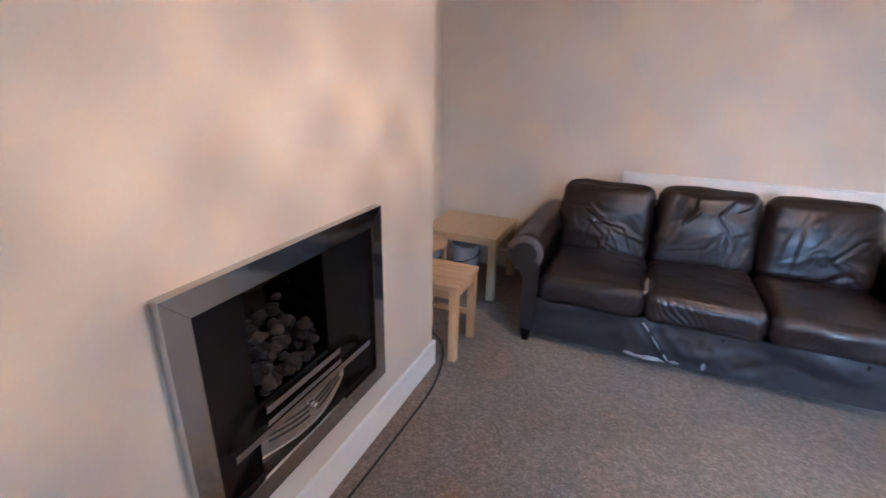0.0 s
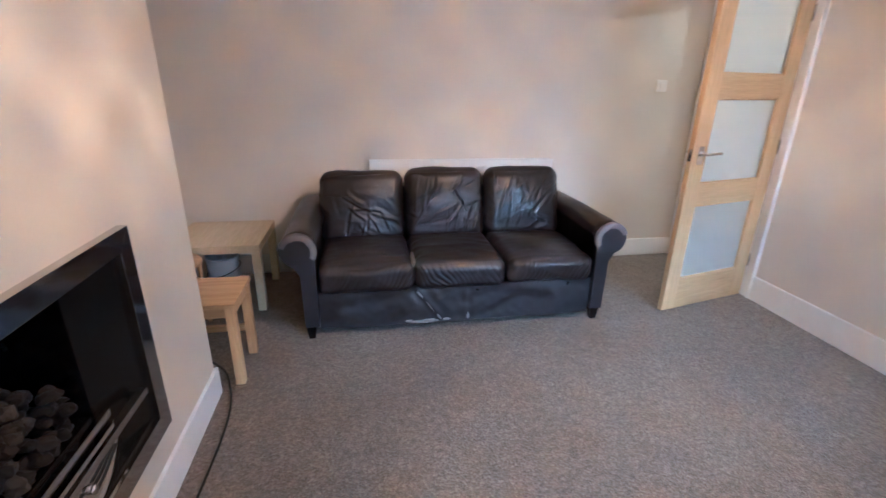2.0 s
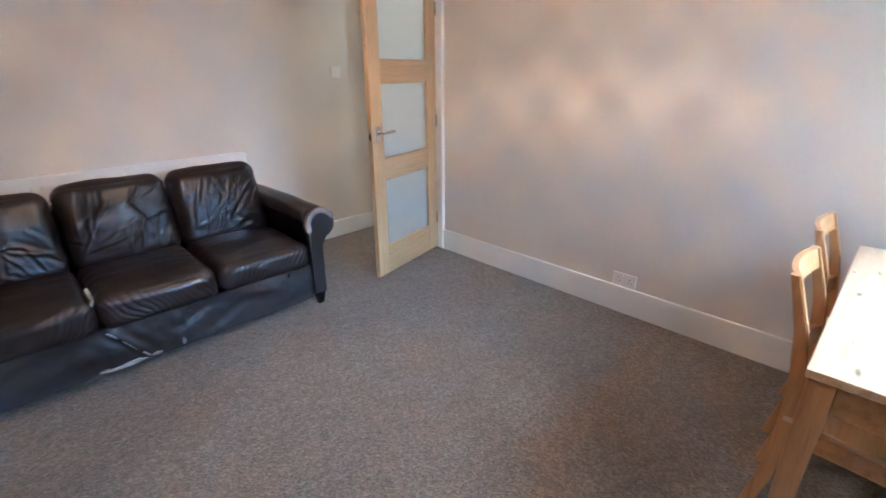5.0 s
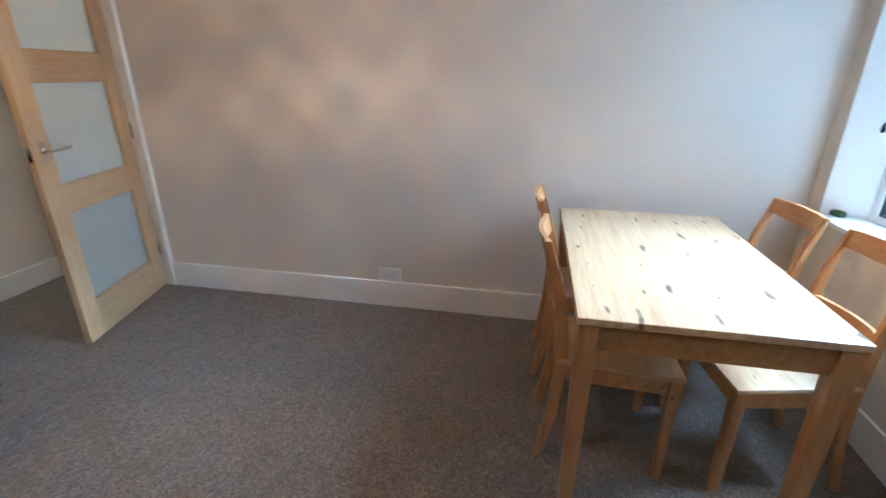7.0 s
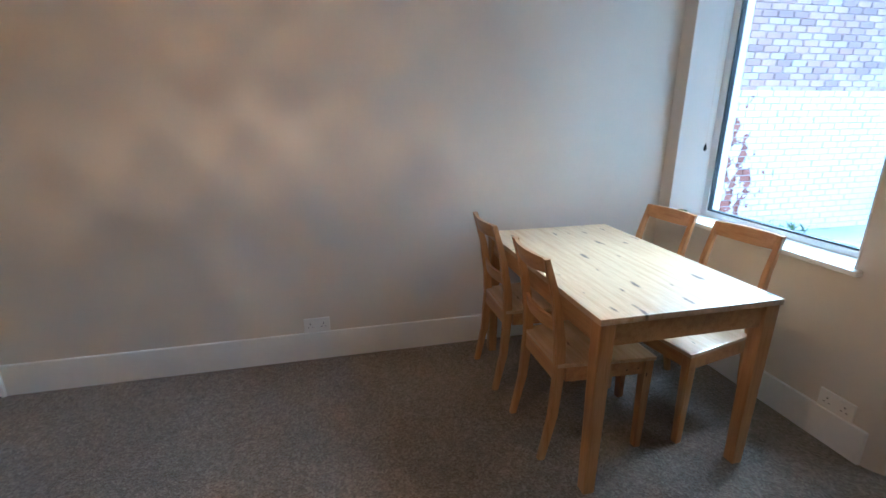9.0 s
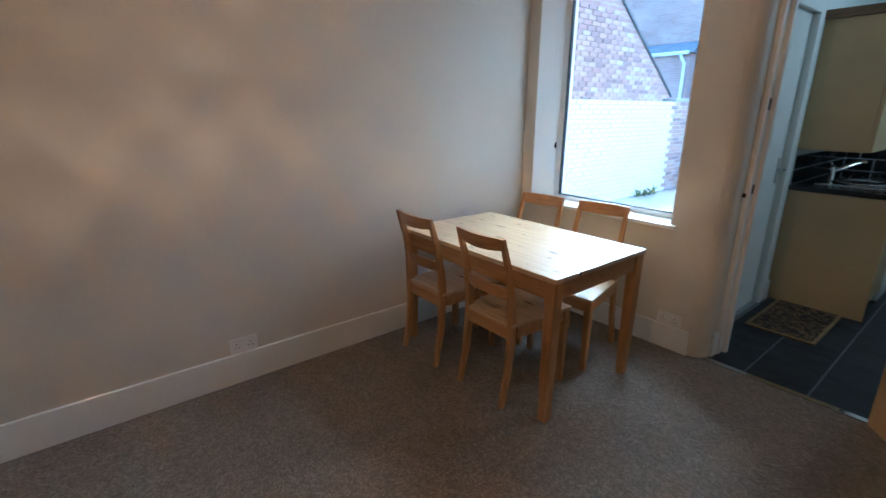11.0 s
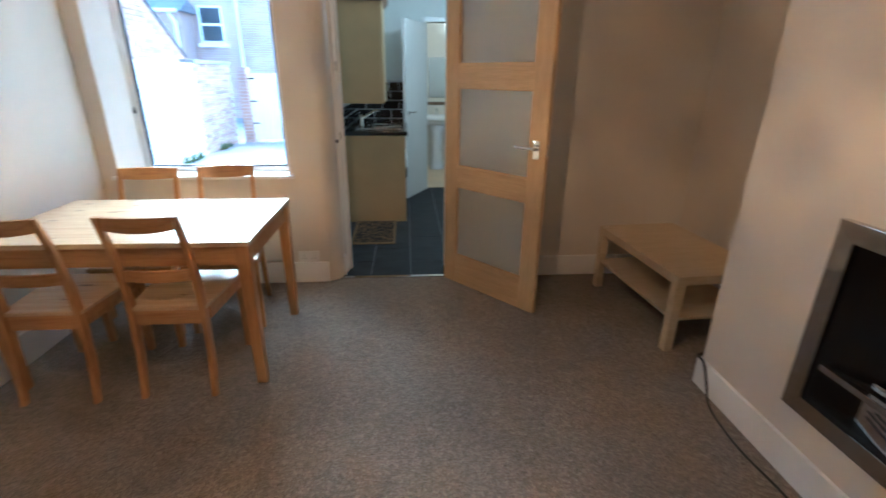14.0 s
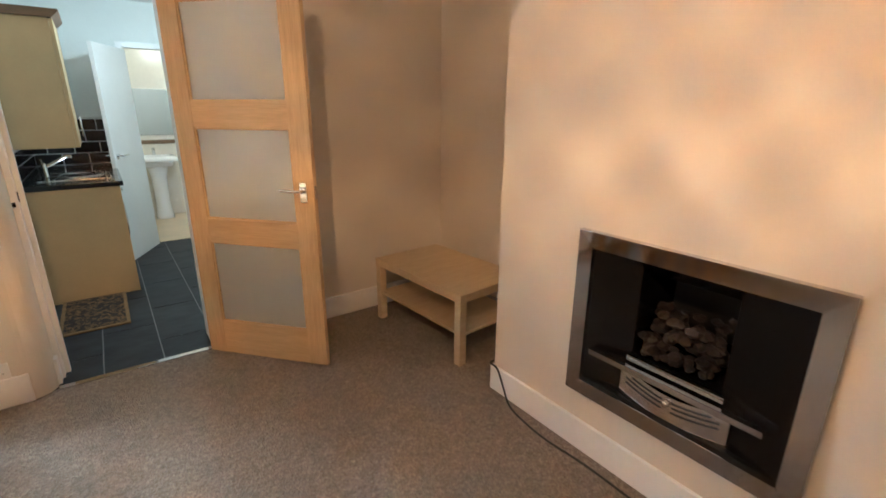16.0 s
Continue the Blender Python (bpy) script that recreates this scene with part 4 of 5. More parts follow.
def tub():
    t = thing("plastic_tub", "white plastic tub with a dark cord round it", "tub", (-0.215, 4.21, 0))
    part("tub", lathe([(0.075, 0.0), (0.082, 0.01), (0.098, 0.30), (0.103, 0.305), (0.103, 0.318), (0.096, 0.32), (0.09, 0.315), (0.074, 0.02)], 32), PLASTIC, t, "", True)
    pts = [(0.103 * math.cos(a), 0.103 * math.sin(a), 0.225 + 0.03 * math.sin(a * 1.0 + 1)) for a in (k * math.pi / 16 for k in range(33))]
    part("cord", rod(pts, 0.004, 8), RUBBER, t, "dark cord", True)


tub()


def cable():
    pts = smooth_path([(-0.40, 3.52, 0.006), (-0.17, 3.47, 0.006), (-0.03, 3.36, 0.006), (0.04, 3.21, 0.006), (0.085, 3.03, 0.006), (0.097, 2.84, 0.006), (0.09, 2.5, 0.006),
                       (0.078, 2.13, 0.006), (0.077, 1.94, 0.006), (0.092, 1.74, 0.006), (0.074, 1.56, 0.006), (0.048, 1.46, 0.012), (0.030, 1.40, 0.07), (0.024, 1.345, 0.146),
                       (0.018, 1.290, 0.150), (-0.03, 1.276, 0.150), (-0.3, 1.276, 0.150), (-0.55, 1.276, 0.150)], 8)
    c = mesh_object("aerial_cable", rod(pts, 0.0052, 10), RUBBER, True)
    tagged(c, "black cable lying along the chimney breast skirting", "cable")


cable()


# ---- sockets and switch ----
def socket(place, turn):
    """A double socket whose face looks along -y before the turn."""
    s = thing("double_socket", "white plastic double wall socket above the skirting", "socket", place, turn, "wall sockets")
    plate = part("plate", box(-0.073, -0.009, -0.043, 0.073, 0.0, 0.043, 0.003), PLASTIC, s)
    for x in (-0.036, 0.036):
        for dx, dz, w, h in ((0, 0.010, 0.004, 0.009), (-0.011, -0.010, 0.007, 0.004), (0.011, -0.010, 0.007, 0.004)):
            part("pin_hole", box(x + dx - w / 2, -0.0098, dz - h / 2, x + dx + w / 2, -0.0085, dz + h / 2), GASKET, plate)
    for x in (-0.012, 0.012):
        part("rocker", box(x - 0.005, -0.0115, 0.014, x + 0.005, -0.0085, 0.034, 0.001), PLASTIC, plate)


socket((XE, 2.167, 0.215), -90)
socket((2.135, -0.015, 0.195), 180)


def light_switch():
    s = thing("light_switch", "white plastic single light switch on the wall", "light switch", (3.055, YN, 1.412), 0)
    part("plate", box(-0.043, -0.009, -0.043, 0.043, 0, 0.043, 0.003), PLASTIC, s)
    part("rocker", box(-0.011, -0.013, -0.018, 0.011, -0.0085, 0.018, 0.002), PLASTIC, s)


light_switch()


# ---- pendant lamp ----
def ring(q, z, lat, half):
    """A thin flat hoop of the shade that lies along its curve."""
    n, bm, rows = 40, bmesh.new(), []
    for k in range(n):
        a = 2 * math.pi * k / n
        rows.append([bm.verts.new(((q - s * half * math.sin(lat) + o * math.cos(lat)) * math.cos(a), (q - s * half * math.sin(lat) + o * math.cos(lat)) * math.sin(a), z + s * half * math.cos(lat) + o * math.sin(lat)))
                     for s, o in ((-1, 0), (1, 0), (1, 0.001), (-1, 0.001))])
    for k in range(n):
        a, b = rows[k], rows[(k + 1) % n]
        for i in range(4):
            bm.faces.new((a[i], a[(i + 1) % 4], b[(i + 1) % 4], b[i]))
    return bm


def pendant():
    p = thing("pendant_lamp", "hanging lamp with a woven lattice shade", "lamp", PENDANT)
    part("cord", rod([(0, 0, 0.10), (0, 0, TOP - PENDANT[2] - 0.02)], 0.003, 8), PLASTIC, p)
    part("ceiling_rose", lathe([(0.05, TOP - PENDANT[2] - 0.025), (0.045, TOP - PENDANT[2] - 0.005), (0.02, TOP - PENDANT[2])], 24), PLASTIC, p, "", True)
    part("bulb_holder", lathe([(0.016, 0.045), (0.02, 0.05), (0.02, 0.10), (0.006, 0.105)], 20), PLASTIC, p, "", True)
    R, N = 0.20, 26
    for way in (-1, 1):
        for k in range(N):
            bm, rows, n = bmesh.new(), [], 22
            for i in range(n + 1):
                lat = radians(-66 + 138 * i / n)
                lon = 2 * math.pi * k / N + way * lat * 1.045
                half = 0.0037 / R / max(0.35, math.cos(lat))
                rows.append([bm.verts.new((q * math.cos(lat) * math.cos(lon + s), q * math.cos(lat) * math.sin(lon + s), q * math.sin(lat)))
                             for s in (-half, half) for q in (R + 0.003 * way, R + 0.003 * way + 0.0015)])
            for a, b in zip(rows, rows[1:]):
                for i, j in ((0, 1), (1, 3), (3, 2), (2, 0)):
                    bm.faces.new((a[i], a[j], b[j], b[i]))
            part("shade_strip", bm, SHADE, p)
    # close hoops inside the lattice, with one open band below the middle
    for k in range(40):
        lat = -87 + 4 * k
        if abs(lat + 26.5) < 5 or lat > 70:
            continue
        q, z = (R - 0.006) * math.cos(radians(lat)), (R - 0.006) * math.sin(radians(lat))
        part("shade_hoop", ring(q, z, radians(lat), 0.0033), SHADE, p)


pendant()


# ---- kitchen and bathroom beyond the doorway ----
KX0, KX1, KY0, KY1, KTOP = -0.25, 2.04, -0.31, -2.95, 2.45


def kitchen_shell():
    bm = box(KX1, KY1 - 0.1, 0, KX1 + 0.16, -1.28, KTOP)
    box(KX1, -0.42, 0, KX1 + 0.16, KY0, KTOP, bm=bm)
    box(KX1, -1.28, 2.06, KX1 + 0.16, -0.42, KTOP, bm=bm)
    structure("wall_kitchen_east", bm, KITCHEN_WALL, "pale painted kitchen wall with the back door", "wall")
    structure("wall_kitchen_west", box(KX0 - 0.1, KY1 - 0.1, 0, KX0, KY0, KTOP), KITCHEN_WALL, "pale painted kitchen wall", "wall")
    bm = box(1.19, KY1 - 0.1, 0, KX1, KY1, KTOP)
    box(KX0, KY1 - 0.1, 0, 0.46, KY1, KTOP, bm=bm)
    box(0.46, KY1 - 0.1, 2.03, 1.19, KY1, KTOP, bm=bm)
    structure("wall_kitchen_end", bm, KITCHEN_WALL, "pale painted kitchen end wall with the bathroom doorway", "wall")
    structure("kitchen_ceiling", box(KX0 - 0.1, KY1 - 0.1, KTOP, KX1 + 0.16, KY0, KTOP + 0.1), CEIL, "white kitchen ceiling", "ceiling")
    structure("back_door_step", box(KX1 - 0.002, -1.279, -0.13, KX1 + 0.17, -0.421, -0.001), CONCRETE, "concrete step under the back door", "doorstep")
    # back door in the east wall
    d = thing("back_door", "white painted back door of the kitchen, shut", "door", (KX1 + 0.03, -0.85, 0))
    part("leaf", box(0, -0.428, 0.0, 0.045, 0.428, 2.058, 0.003), WHITE, d)
    for z0, z1 in ((0.15, 0.75), (0.95, 1.9)):
        part("panel", box(-0.006, -0.27, z0, 0.002, 0.27, z1, 0.005), WHITE, d)
    h = part("handle_plate", box(-0.008, -0.37, 0.94, -0.0005, -0.335, 1.12, 0.003), CHROME, d, "chrome handle plate")
    part("lever", rod([(-0.004, -0.352, 1.04), (-0.05, -0.352, 1.04), (-0.052, -0.25, 1.04)], 0.008, 10), CHROME, h, "", True)
    bm = box(KX1 - 0.018, -0.43, 0, KX1 + 0.002, -0.36, 2.12, 0.003)
    box(KX1 - 0.018, -1.36, 0, KX1 + 0.002, -1.27, 2.12, 0.003, bm=bm)
    box(KX1 - 0.018, -1.27, 2.05, KX1 + 0.002, -0.43, 2.12, 0.003, bm=bm)
    structure("trim_back_door", bm, WHITE, "white painted architrave of the back door", "architrave")
    structure("baseboard_kitchen", box(KX1 - 0.02, -1.455, 0, KX1, -1.362, 0.15, 0.004), WHITE, "short white skirting board by the cabinet", "skirting board")
    bm = box(0.42, KY1 - 0.12, 0, 0.47, KY1 + 0.015, 2.07, 0.003)
    box(1.18, KY1 - 0.12, 0, 1.23, KY1 + 0.015, 2.07, 0.003, bm=bm)
    box(0.47, KY1 - 0.12, 2.02, 1.18, KY1 + 0.015, 2.07, 0.003, bm=bm)
    structure("trim_bathroom_doorway", bm, WHITE, "white painted frame of the bathroom doorway", "door frame")
    for z, n, h in ((1.02, "keep", 0.05), (1.47, "keep", 0.06)):
        k = mesh_object("latch_keep", box(1.8815, -0.222, z - h / 2, 1.8845, -0.196, z + h / 2, 0.001), GASKET)
        tagged(k, "dark metal latch keep in the door lining", "latch keep")
    k = mesh_object("door_stop", rod([(1.905, -0.145, 0.99), (1.892, -0.145, 0.99)], 0.012, 14), BLACK, True)
    tagged(k, "small dark rubber stop on the door jamb", "door stop")


kitchen_shell()


def kitchen_units():
    c = thing("base_cabinet", "beech-effect kitchen base cabinet with a plain end panel", "cabinet", (0, 0, 0))
    part("end_panel", box(1.44, -1.478, 0.0, KX1 - 0.002, -1.46, 0.868, 0.002), CAB, c, "plain beech-effect end panel")
    part("body", box(1.47, -1.98, 0.10, KX1 - 0.002, -1.479, 0.868), CAB, c)
    d = part("cabinet_door", box(1.448, -1.975, 0.12, 1.469, -1.485, 0.86, 0.002), CAB, c)
    part("handle", rod([(1.425, -1.90, 0.79), (1.425, -1.76, 0.79)], 0.006, 10), CHROME, d, "", True)
    part("plinth", box(1.50, -1.98, 0, 1.52, -1.479, 0.10), BLACK, c)
    t = mesh_object("worktop", box(1.415, -2.948, 0.869, KX1 - 0.001, -1.452, 0.908, 0.006), WORKTOP)
    tagged(t, "glossy black laminate kitchen worktop", "worktop")
    # washing machine
    w = thing("washing_machine", "white front-loading washing machine under the worktop", "washing machine", (1.45, -2.29, 0))
    part("body", box(0, -0.295, 0.012, 0.56, 0.295, 0.85, 0.008), PLASTIC, w)
    for name, r0, r1, h, mat in (("door_ring", 0.13, 0.175, 0.03, CHROME), ("door_glass", 0.002, 0.129, 0.022, WORKTOP)):
        bm = lathe([(r0, 0.0), (r1, 0.0), (r1, h * 0.6), ((r0 + r1) / 2, h), (r0, h * 0.7)], 32)
        bmesh.ops.rotate(bm, verts=bm.verts, matrix=Matrix.Rotation(radians(-90), 3, "Y"))
        bmesh.ops.translate(bm, verts=bm.verts, vec=(0.0, 0, 0.45))
        part(name, bm, mat, w, "chrome porthole ring" if mat is CHROME else "dark porthole glass", True)
    part("control_panel", box(-0.006, -0.29, 0.72, 0.001, 0.29, 0.845, 0.003), PLASTIC, w)
    part("dial", rod([(-0.004, 0.0, 0.785), (-0.028, 0.0, 0.785)], 0.025, 20), CHROME, w, "", True)
    part("drawer", box(-0.010, 0.12, 0.735, -0.0055, 0.28, 0.83, 0.002), PLASTIC, w)
    for x in (0.05, 0.5):
        for y in (-0.25, 0.25):
            part("foot", rod([(x, y, 0), (x, y, 0.013)], 0.02, 10), RUBBER, w)
    # wall cabinet
    c = thing("wall_cabinet", "beech-effect wall cabinet with a dark cornice", "cabinet", (0, 0, 0))
    part("body", box(1.652, -2.05, 1.166, KX1 - 0.001, -1.46, 2.03, 0.002), CAB, c)
    d = part("cabinet_door", box(1.629, -2.046, 1.168, 1.650, -1.463, 2.028, 0.002), CAB, c)
    part("handle", rod([(1.606, -2.0, 1.22), (1.606, -2.0, 1.38)], 0.006, 10), CHROME, d, "steel bar handle", True)
    bm = prism([(1.629, 2.03), (KX1 - 0.001, 2.03), (KX1 - 0.001, 2.085), (1.585, 2.085), (1.59, 2.07)], -2.05, -1.43, 1)
    part("cornice", bm, CORNICE, c, "dark wooden cornice")
    # sink and tap
    s = thing("kitchen_sink", "stainless steel inset sink with a drainer", "sink", (1.71, -2.12, 0.908))
    bm = box(-0.23, -0.46, -0.002, 0.23, 0.46, 0.006, 0.003)
    part("rim", bm, STEEL, s)
    prof = [(0.175, 0.0062), (0.185, 0.012), (0.178, 0.014), (0.165, 0.008)]
    part("bowl_lip", lathe(prof, 36, (0.0, 0.17)), CHROME, s, "", True)
    bm = bmesh.new()
    for k in range(9):
        box(-0.17 + 0.04 * k, -0.40, 0.0055, -0.155 + 0.04 * k, -0.06, 0.011, 0.002, bm=bm)
    part("drainer", bm, STEEL, s)
    t = thing("mixer_tap", "chrome kitchen mixer tap with a lever", "tap", (1.90, -1.92, 0.914))
    part("body", lathe([(0.026, 0.0), (0.026, 0.006), (0.021, 0.012), (0.02, 0.10), (0.014, 0.115)], 20), CHROME, t, "", True)
    part("spout", rod(smooth_path([(0, 0, 0.075), (-0.06, -0.01, 0.105), (-0.15, -0.03, 0.155), (-0.185, -0.035, 0.150)], 6), 0.013, 14), CHROME, t, "", True)
    part("lever", rod([(0, 0, 0.115), (0.005, 0.06, 0.14)], 0.007, 10), CHROME, t, "", True)
    k = thing("door_mat", "brown patterned coir mat with a tan border on slate tiles", "door mat", (1.745, -1.115, 0.0005))
    part("coir_face", box(-0.178, -0.317, 0.0, 0.178, 0.317, 0.014, 0.004), COIR, k)
    bm = box(-0.2, -0.34, 0.0, -0.1785, 0.34, 0.012, 0.003)
    box(0.1785, -0.34, 0.0, 0.2, 0.34, 0.012, 0.003, bm=bm)
    box(-0.1785, -0.34, 0.0, 0.1785, -0.3175, 0.012, 0.003, bm=bm)
    box(-0.1785, 0.3175, 0.0, 0.1785, 0.34, 0.012, 0.003, bm=bm)
    part("border", bm, paint("tan_coir_border", (0.24, 0.15, 0.058), 0.95, 0.15, 20, 200, 0.6, 0.004), k, "tan border of the mat")


kitchen_units()


def bathroom():
    bm = box(-0.4, -4.66, 0, 2.2, -4.56, 2.45)
    box(-0.5, -4.66, 0, -0.4, -3.05, 2.45, bm=bm)
    box(2.1, -4.66, 0, 2.2, -3.05, 2.45, bm=bm)
    structure("wall_bathroom", bm, BATH_TILE, "cream tiled bathroom wall", "wall")
    structure("bathroom_floor", box(-0.4, -4.56, -0.05, 2.1, -3.0, 0.003), BATH_FLOOR, "beige bathroom floor", "floor")
    structure("bathroom_ceiling", box(-0.5, -4.66, 2.45, 2.2, -3.05, 2.55), CEIL, "white bathroom ceiling", "ceiling")
    structure("trim_bathroom_border", box(-0.399, -4.561, 0.98, 2.099, -4.553, 1.03), paint("brown_mosaic", (0.22, 0.14, 0.08), 0.3, 0.2, 30, 60, 0.1), "brown mosaic border on the bathroom wall", "tile border")
    hinge, free = Vector((1.175, -2.93)), Vector((1.44, -2.385))
    v = free - hinge
    L = v.length
    d = thing("bathroom_door", "plain white bathroom door standing open", "door", (*hinge, 0.006), math.degrees(math.atan2(v.y, v.x)))
    part("leaf", box(0, -0.0175, 0, L, 0.0175, 1.99, 0.003), WHITE, d)
    for side in (-1, 1):
        lever_handle(d, L - 0.055, 1.0, side, 0.05, -1)
    b = thing("wash_basin", "white ceramic wash basin on a pedestal", "basin", (0.95, -4.33, 0))
    bm = cushion((0.25, 0.20, 0.075), 0.06, 0.0, 0.0, 1, 14)
    for q in bm.verts:
        if q.co.z < 0:
            q.co.x *= 0.75
            q.co.y *= 0.75
        elif math.hypot(q.co.x / 0.25, q.co.y / 0.20) < 0.72:
            q.co.z -= 0.08 * (1 - (math.hypot(q.co.x / 0.25, q.co.y / 0.20) / 0.72) ** 2)
    bmesh.ops.translate(bm, verts=bm.verts, vec=(0, 0, 0.77))
    part("bowl", bm, CERAMIC, b, "", True)
    part("pedestal", lathe([(0.11, 0.0), (0.105, 0.05), (0.085, 0.2), (0.09, 0.55), (0.13, 0.705)], 28), CERAMIC, b, "", True)
    t = part("tap", lathe([(0.02, 0.84), (0.018, 0.92), (0.012, 0.935)], 16, (0, -0.14)), CHROME, b, "chrome basin tap", True)
    part("spout", rod([(0, -0.14, 0.91), (0, -0.04, 0.90)], 0.010, 12), CHROME, t, "", True)
    m = thing("bathroom_mirror", "frameless mirror above the basin", "mirror", (0.83, -4.559, 1.39))
    part("glass", box(-0.23, 0.0, -0.29, 0.23, 0.006, 0.29, 0.001), MIRROR, m)
    part("edge", box(-0.236, -0.0005, -0.296, 0.236, 0.004, 0.296, 0.001), CHROME, m)


bathroom()


def ceiling_fitting(name, label, x, y, z):
    f = thing(name, label, "ceiling light", (x, y, z))
    part("base", lathe([(0.12, -0.02), (0.12, -0.001)], 28), PLASTIC, f, "", True)


# the kitchen fitting is unseen, added to go with the fill lamp
ceiling_fitting("kitchen_fill_fitting", "unseen round white fitting added for the kitchen fill lamp", 0.95, -1.5, KTOP)
ceiling_fitting("bathroom_light", "round white bathroom ceiling light", 0.7, -3.7, 2.45)


# ---- yard ----
YX, YZ = 5.45, -0.12


def sheet():
    bm = bmesh.new()
    q = 400
    bm.faces.new([bm.verts.new(p) for p in ((-q, -q, YZ), (q, -q, YZ), (q, q, YZ), (-q, q, YZ))])
    structure("ground", bm, CONCRETE, "wet grey concrete ground of the yard", "ground")


sheet()


def house(name, label, x0, y0, x1, y1, h, windows, roof=1.6, pipe=None):
    """A brick house block; windows: (x, z, w, h) on the face that looks along +y."""
    b = thing(name, label, "house")
    part("wall", box(x0, y0, YZ, x1, y1, h), FAR_BRICK, b)
    ym = (y0 + y1) / 2
    part("roof", prism([(y0 - 0.2, h), (y1 + 0.2, h), (ym, h + roof)], x0 - 0.15, x1 + 0.15, 0), SLATE_ROOF, b)
    for x, z, w, hh in windows:
        q = part("window", box(x - w / 2, y1 - 0.05, z, x + w / 2, y1 + 0.03, z + hh, 0.01), UPVC, b, "white sash window")
        part("pane", box(x - w / 2 + 0.08, y1 + 0.031, z + 0.08, x + w / 2 - 0.08, y1 + 0.036, z + hh / 2 - 0.04), GASKET, q, "dark glass")
        part("pane", box(x - w / 2 + 0.08, y1 + 0.031, z + hh / 2 + 0.04, x + w / 2 - 0.08, y1 + 0.036, z + hh - 0.08), GASKET, q, "dark glass")
        part("sill", box(x - w / 2 - 0.1, y1 - 0.02, z - 0.12, x + w / 2 + 0.1, y1 + 0.1, z, 0.01), PLASTIC, q, "pale stone sill")
    part("gutter", rod([(x0, y1 + 0.14, h), (x1, y1 + 0.14, h)], 0.06, 8), UPVC, b, "pale plastic gutter")
    p = x1 - 0.3 if pipe is None else pipe
    part("downpipe", rod([(p, y1 + 0.08, YZ), (p, y1 + 0.08, h - 0.35), (p + 0.12, y1 + 0.14, h - 0.1), (p + 0.12, y1 + 0.14, h)], 0.05, 8), UPVC, b, "white downpipe with an elbow")


house("terraced_house", "red brick terraced house with white sash windows", 2.0, -22.0, 16.0, -15.0, 5.6,
      ((8.11, 2.40, 0.82, 1.20), (5.3, 2.40, 0.82, 1.20), (11.0, 2.40, 0.82, 1.20), (13.6, 2.40, 0.82, 1.20)), 1.6, 7.19)
house("rear_extension", "low brick rear extension with a white downpipe", 8.72, -14.95, 11.5, -14.0, 3.3, (), 0.4, 8.85)



def block_sky():
    """Unseen storeys, added over the room and over the kitchen to hold back sky light."""
    h = thing("own_house", "unseen red brick storeys added to hold back sky light", "house", kind="structure")
    part("main_block", box(-0.9, -0.31, TOP + 0.101, 5.6, 9.0, 6.2), FAR_BRICK, h)
    part("kitchen_block", box(-0.9, -4.9, 2.56, KX1 + 0.17, -0.312, 5.2), FAR_BRICK, h)
    part("roof", prism([(-0.9, 6.2), (9.0, 6.2), (4.0, 8.4)], -0.9, 5.6, 0), SLATE_ROOF, h)


block_sky()


def neighbour_wall():
    """The neighbour's brick wall, higher than the yard wall, with a straight sloping top."""
    n = thing("neighbour_wall", "tall mottled brick gable wall with a sloping top", "wall", kind="structure")
    y, fall = -6.86, 0.7075
    part("brickwork", prism([(1.0, 1.2), (1.0, 6.2), (-0.5, 6.2), (y, 6.2 + (y + 0.5) * fall), (y, 1.2)], YX + 0.235, YX + 0.40, 0), FAR_BRICK, n)
    part("base", box(YX + 0.236, y, YZ, YX + 0.399, 1.0, 1.2), FAR_BRICK, n)
    part("verge", prism([(-0.5, 6.19), (y, 6.19 + (y + 0.5) * fall), (y, 6.24 + (y + 0.5) * fall), (-0.5, 6.24)], YX + 0.215, YX + 0.42, 0), GASKET, n, "dark weathered edge of the gable")
    bm = box(-0.012, -0.1075, -0.0325, 0.02, 0.1075, 0.0325, 0.003, 1)
    me = bpy.data.meshes.new("gable_brick")
    bm.to_mesh(me)
    bm.free()
    me.materials.append(RED_BRICK)
    for r in range(19):
        for k in range(28):
            b = (-2.2 - 0.225 * k - (0.1125 if r % 2 else 0), 1.62 + 0.075 * r)
            if b[1] + 0.04 < 6.19 + (b[0] - 0.12 + 0.5) * fall:
                o = new("brick", me)
                o.location, o.parent = (YX + 0.235 + 0.003 * noise.noise(Vector((b[0] * 9, b[1] * 9, 0))), *b), n


neighbour_wall()


def gate():
    g = thing("yard_gate", "white painted boarded yard gate", "gate", (3.785, -8.55, YZ))
    for k in range(9):
        x = 0.145 * k
        part("board", box(x, 0, 0.05, x + 0.14, 0.02, 1.56, 0.004), PLASTIC, g)
    for z in (0.42, 0.92, 1.42):
        part("hinge_strap", box(1.16, 0.021, z, 1.30, 0.027, z + 0.03), BLACK, g, "black iron strap")
    p = mesh_object("gate_pier", box(5.10, -8.8, YZ, 5.30, -8.45, 1.56, 0.01), FAR_BRICK)
    tagged(p, "weathered brick gate pier", "gate pier")
    w = mesh_object("rear_wall", box(0.0, -8.8, YZ, 3.775, -8.58, 1.5, 0.01), FAR_BRICK)
    tagged(w, "brick rear wall of the yard", "wall", kind="structure")


gate()


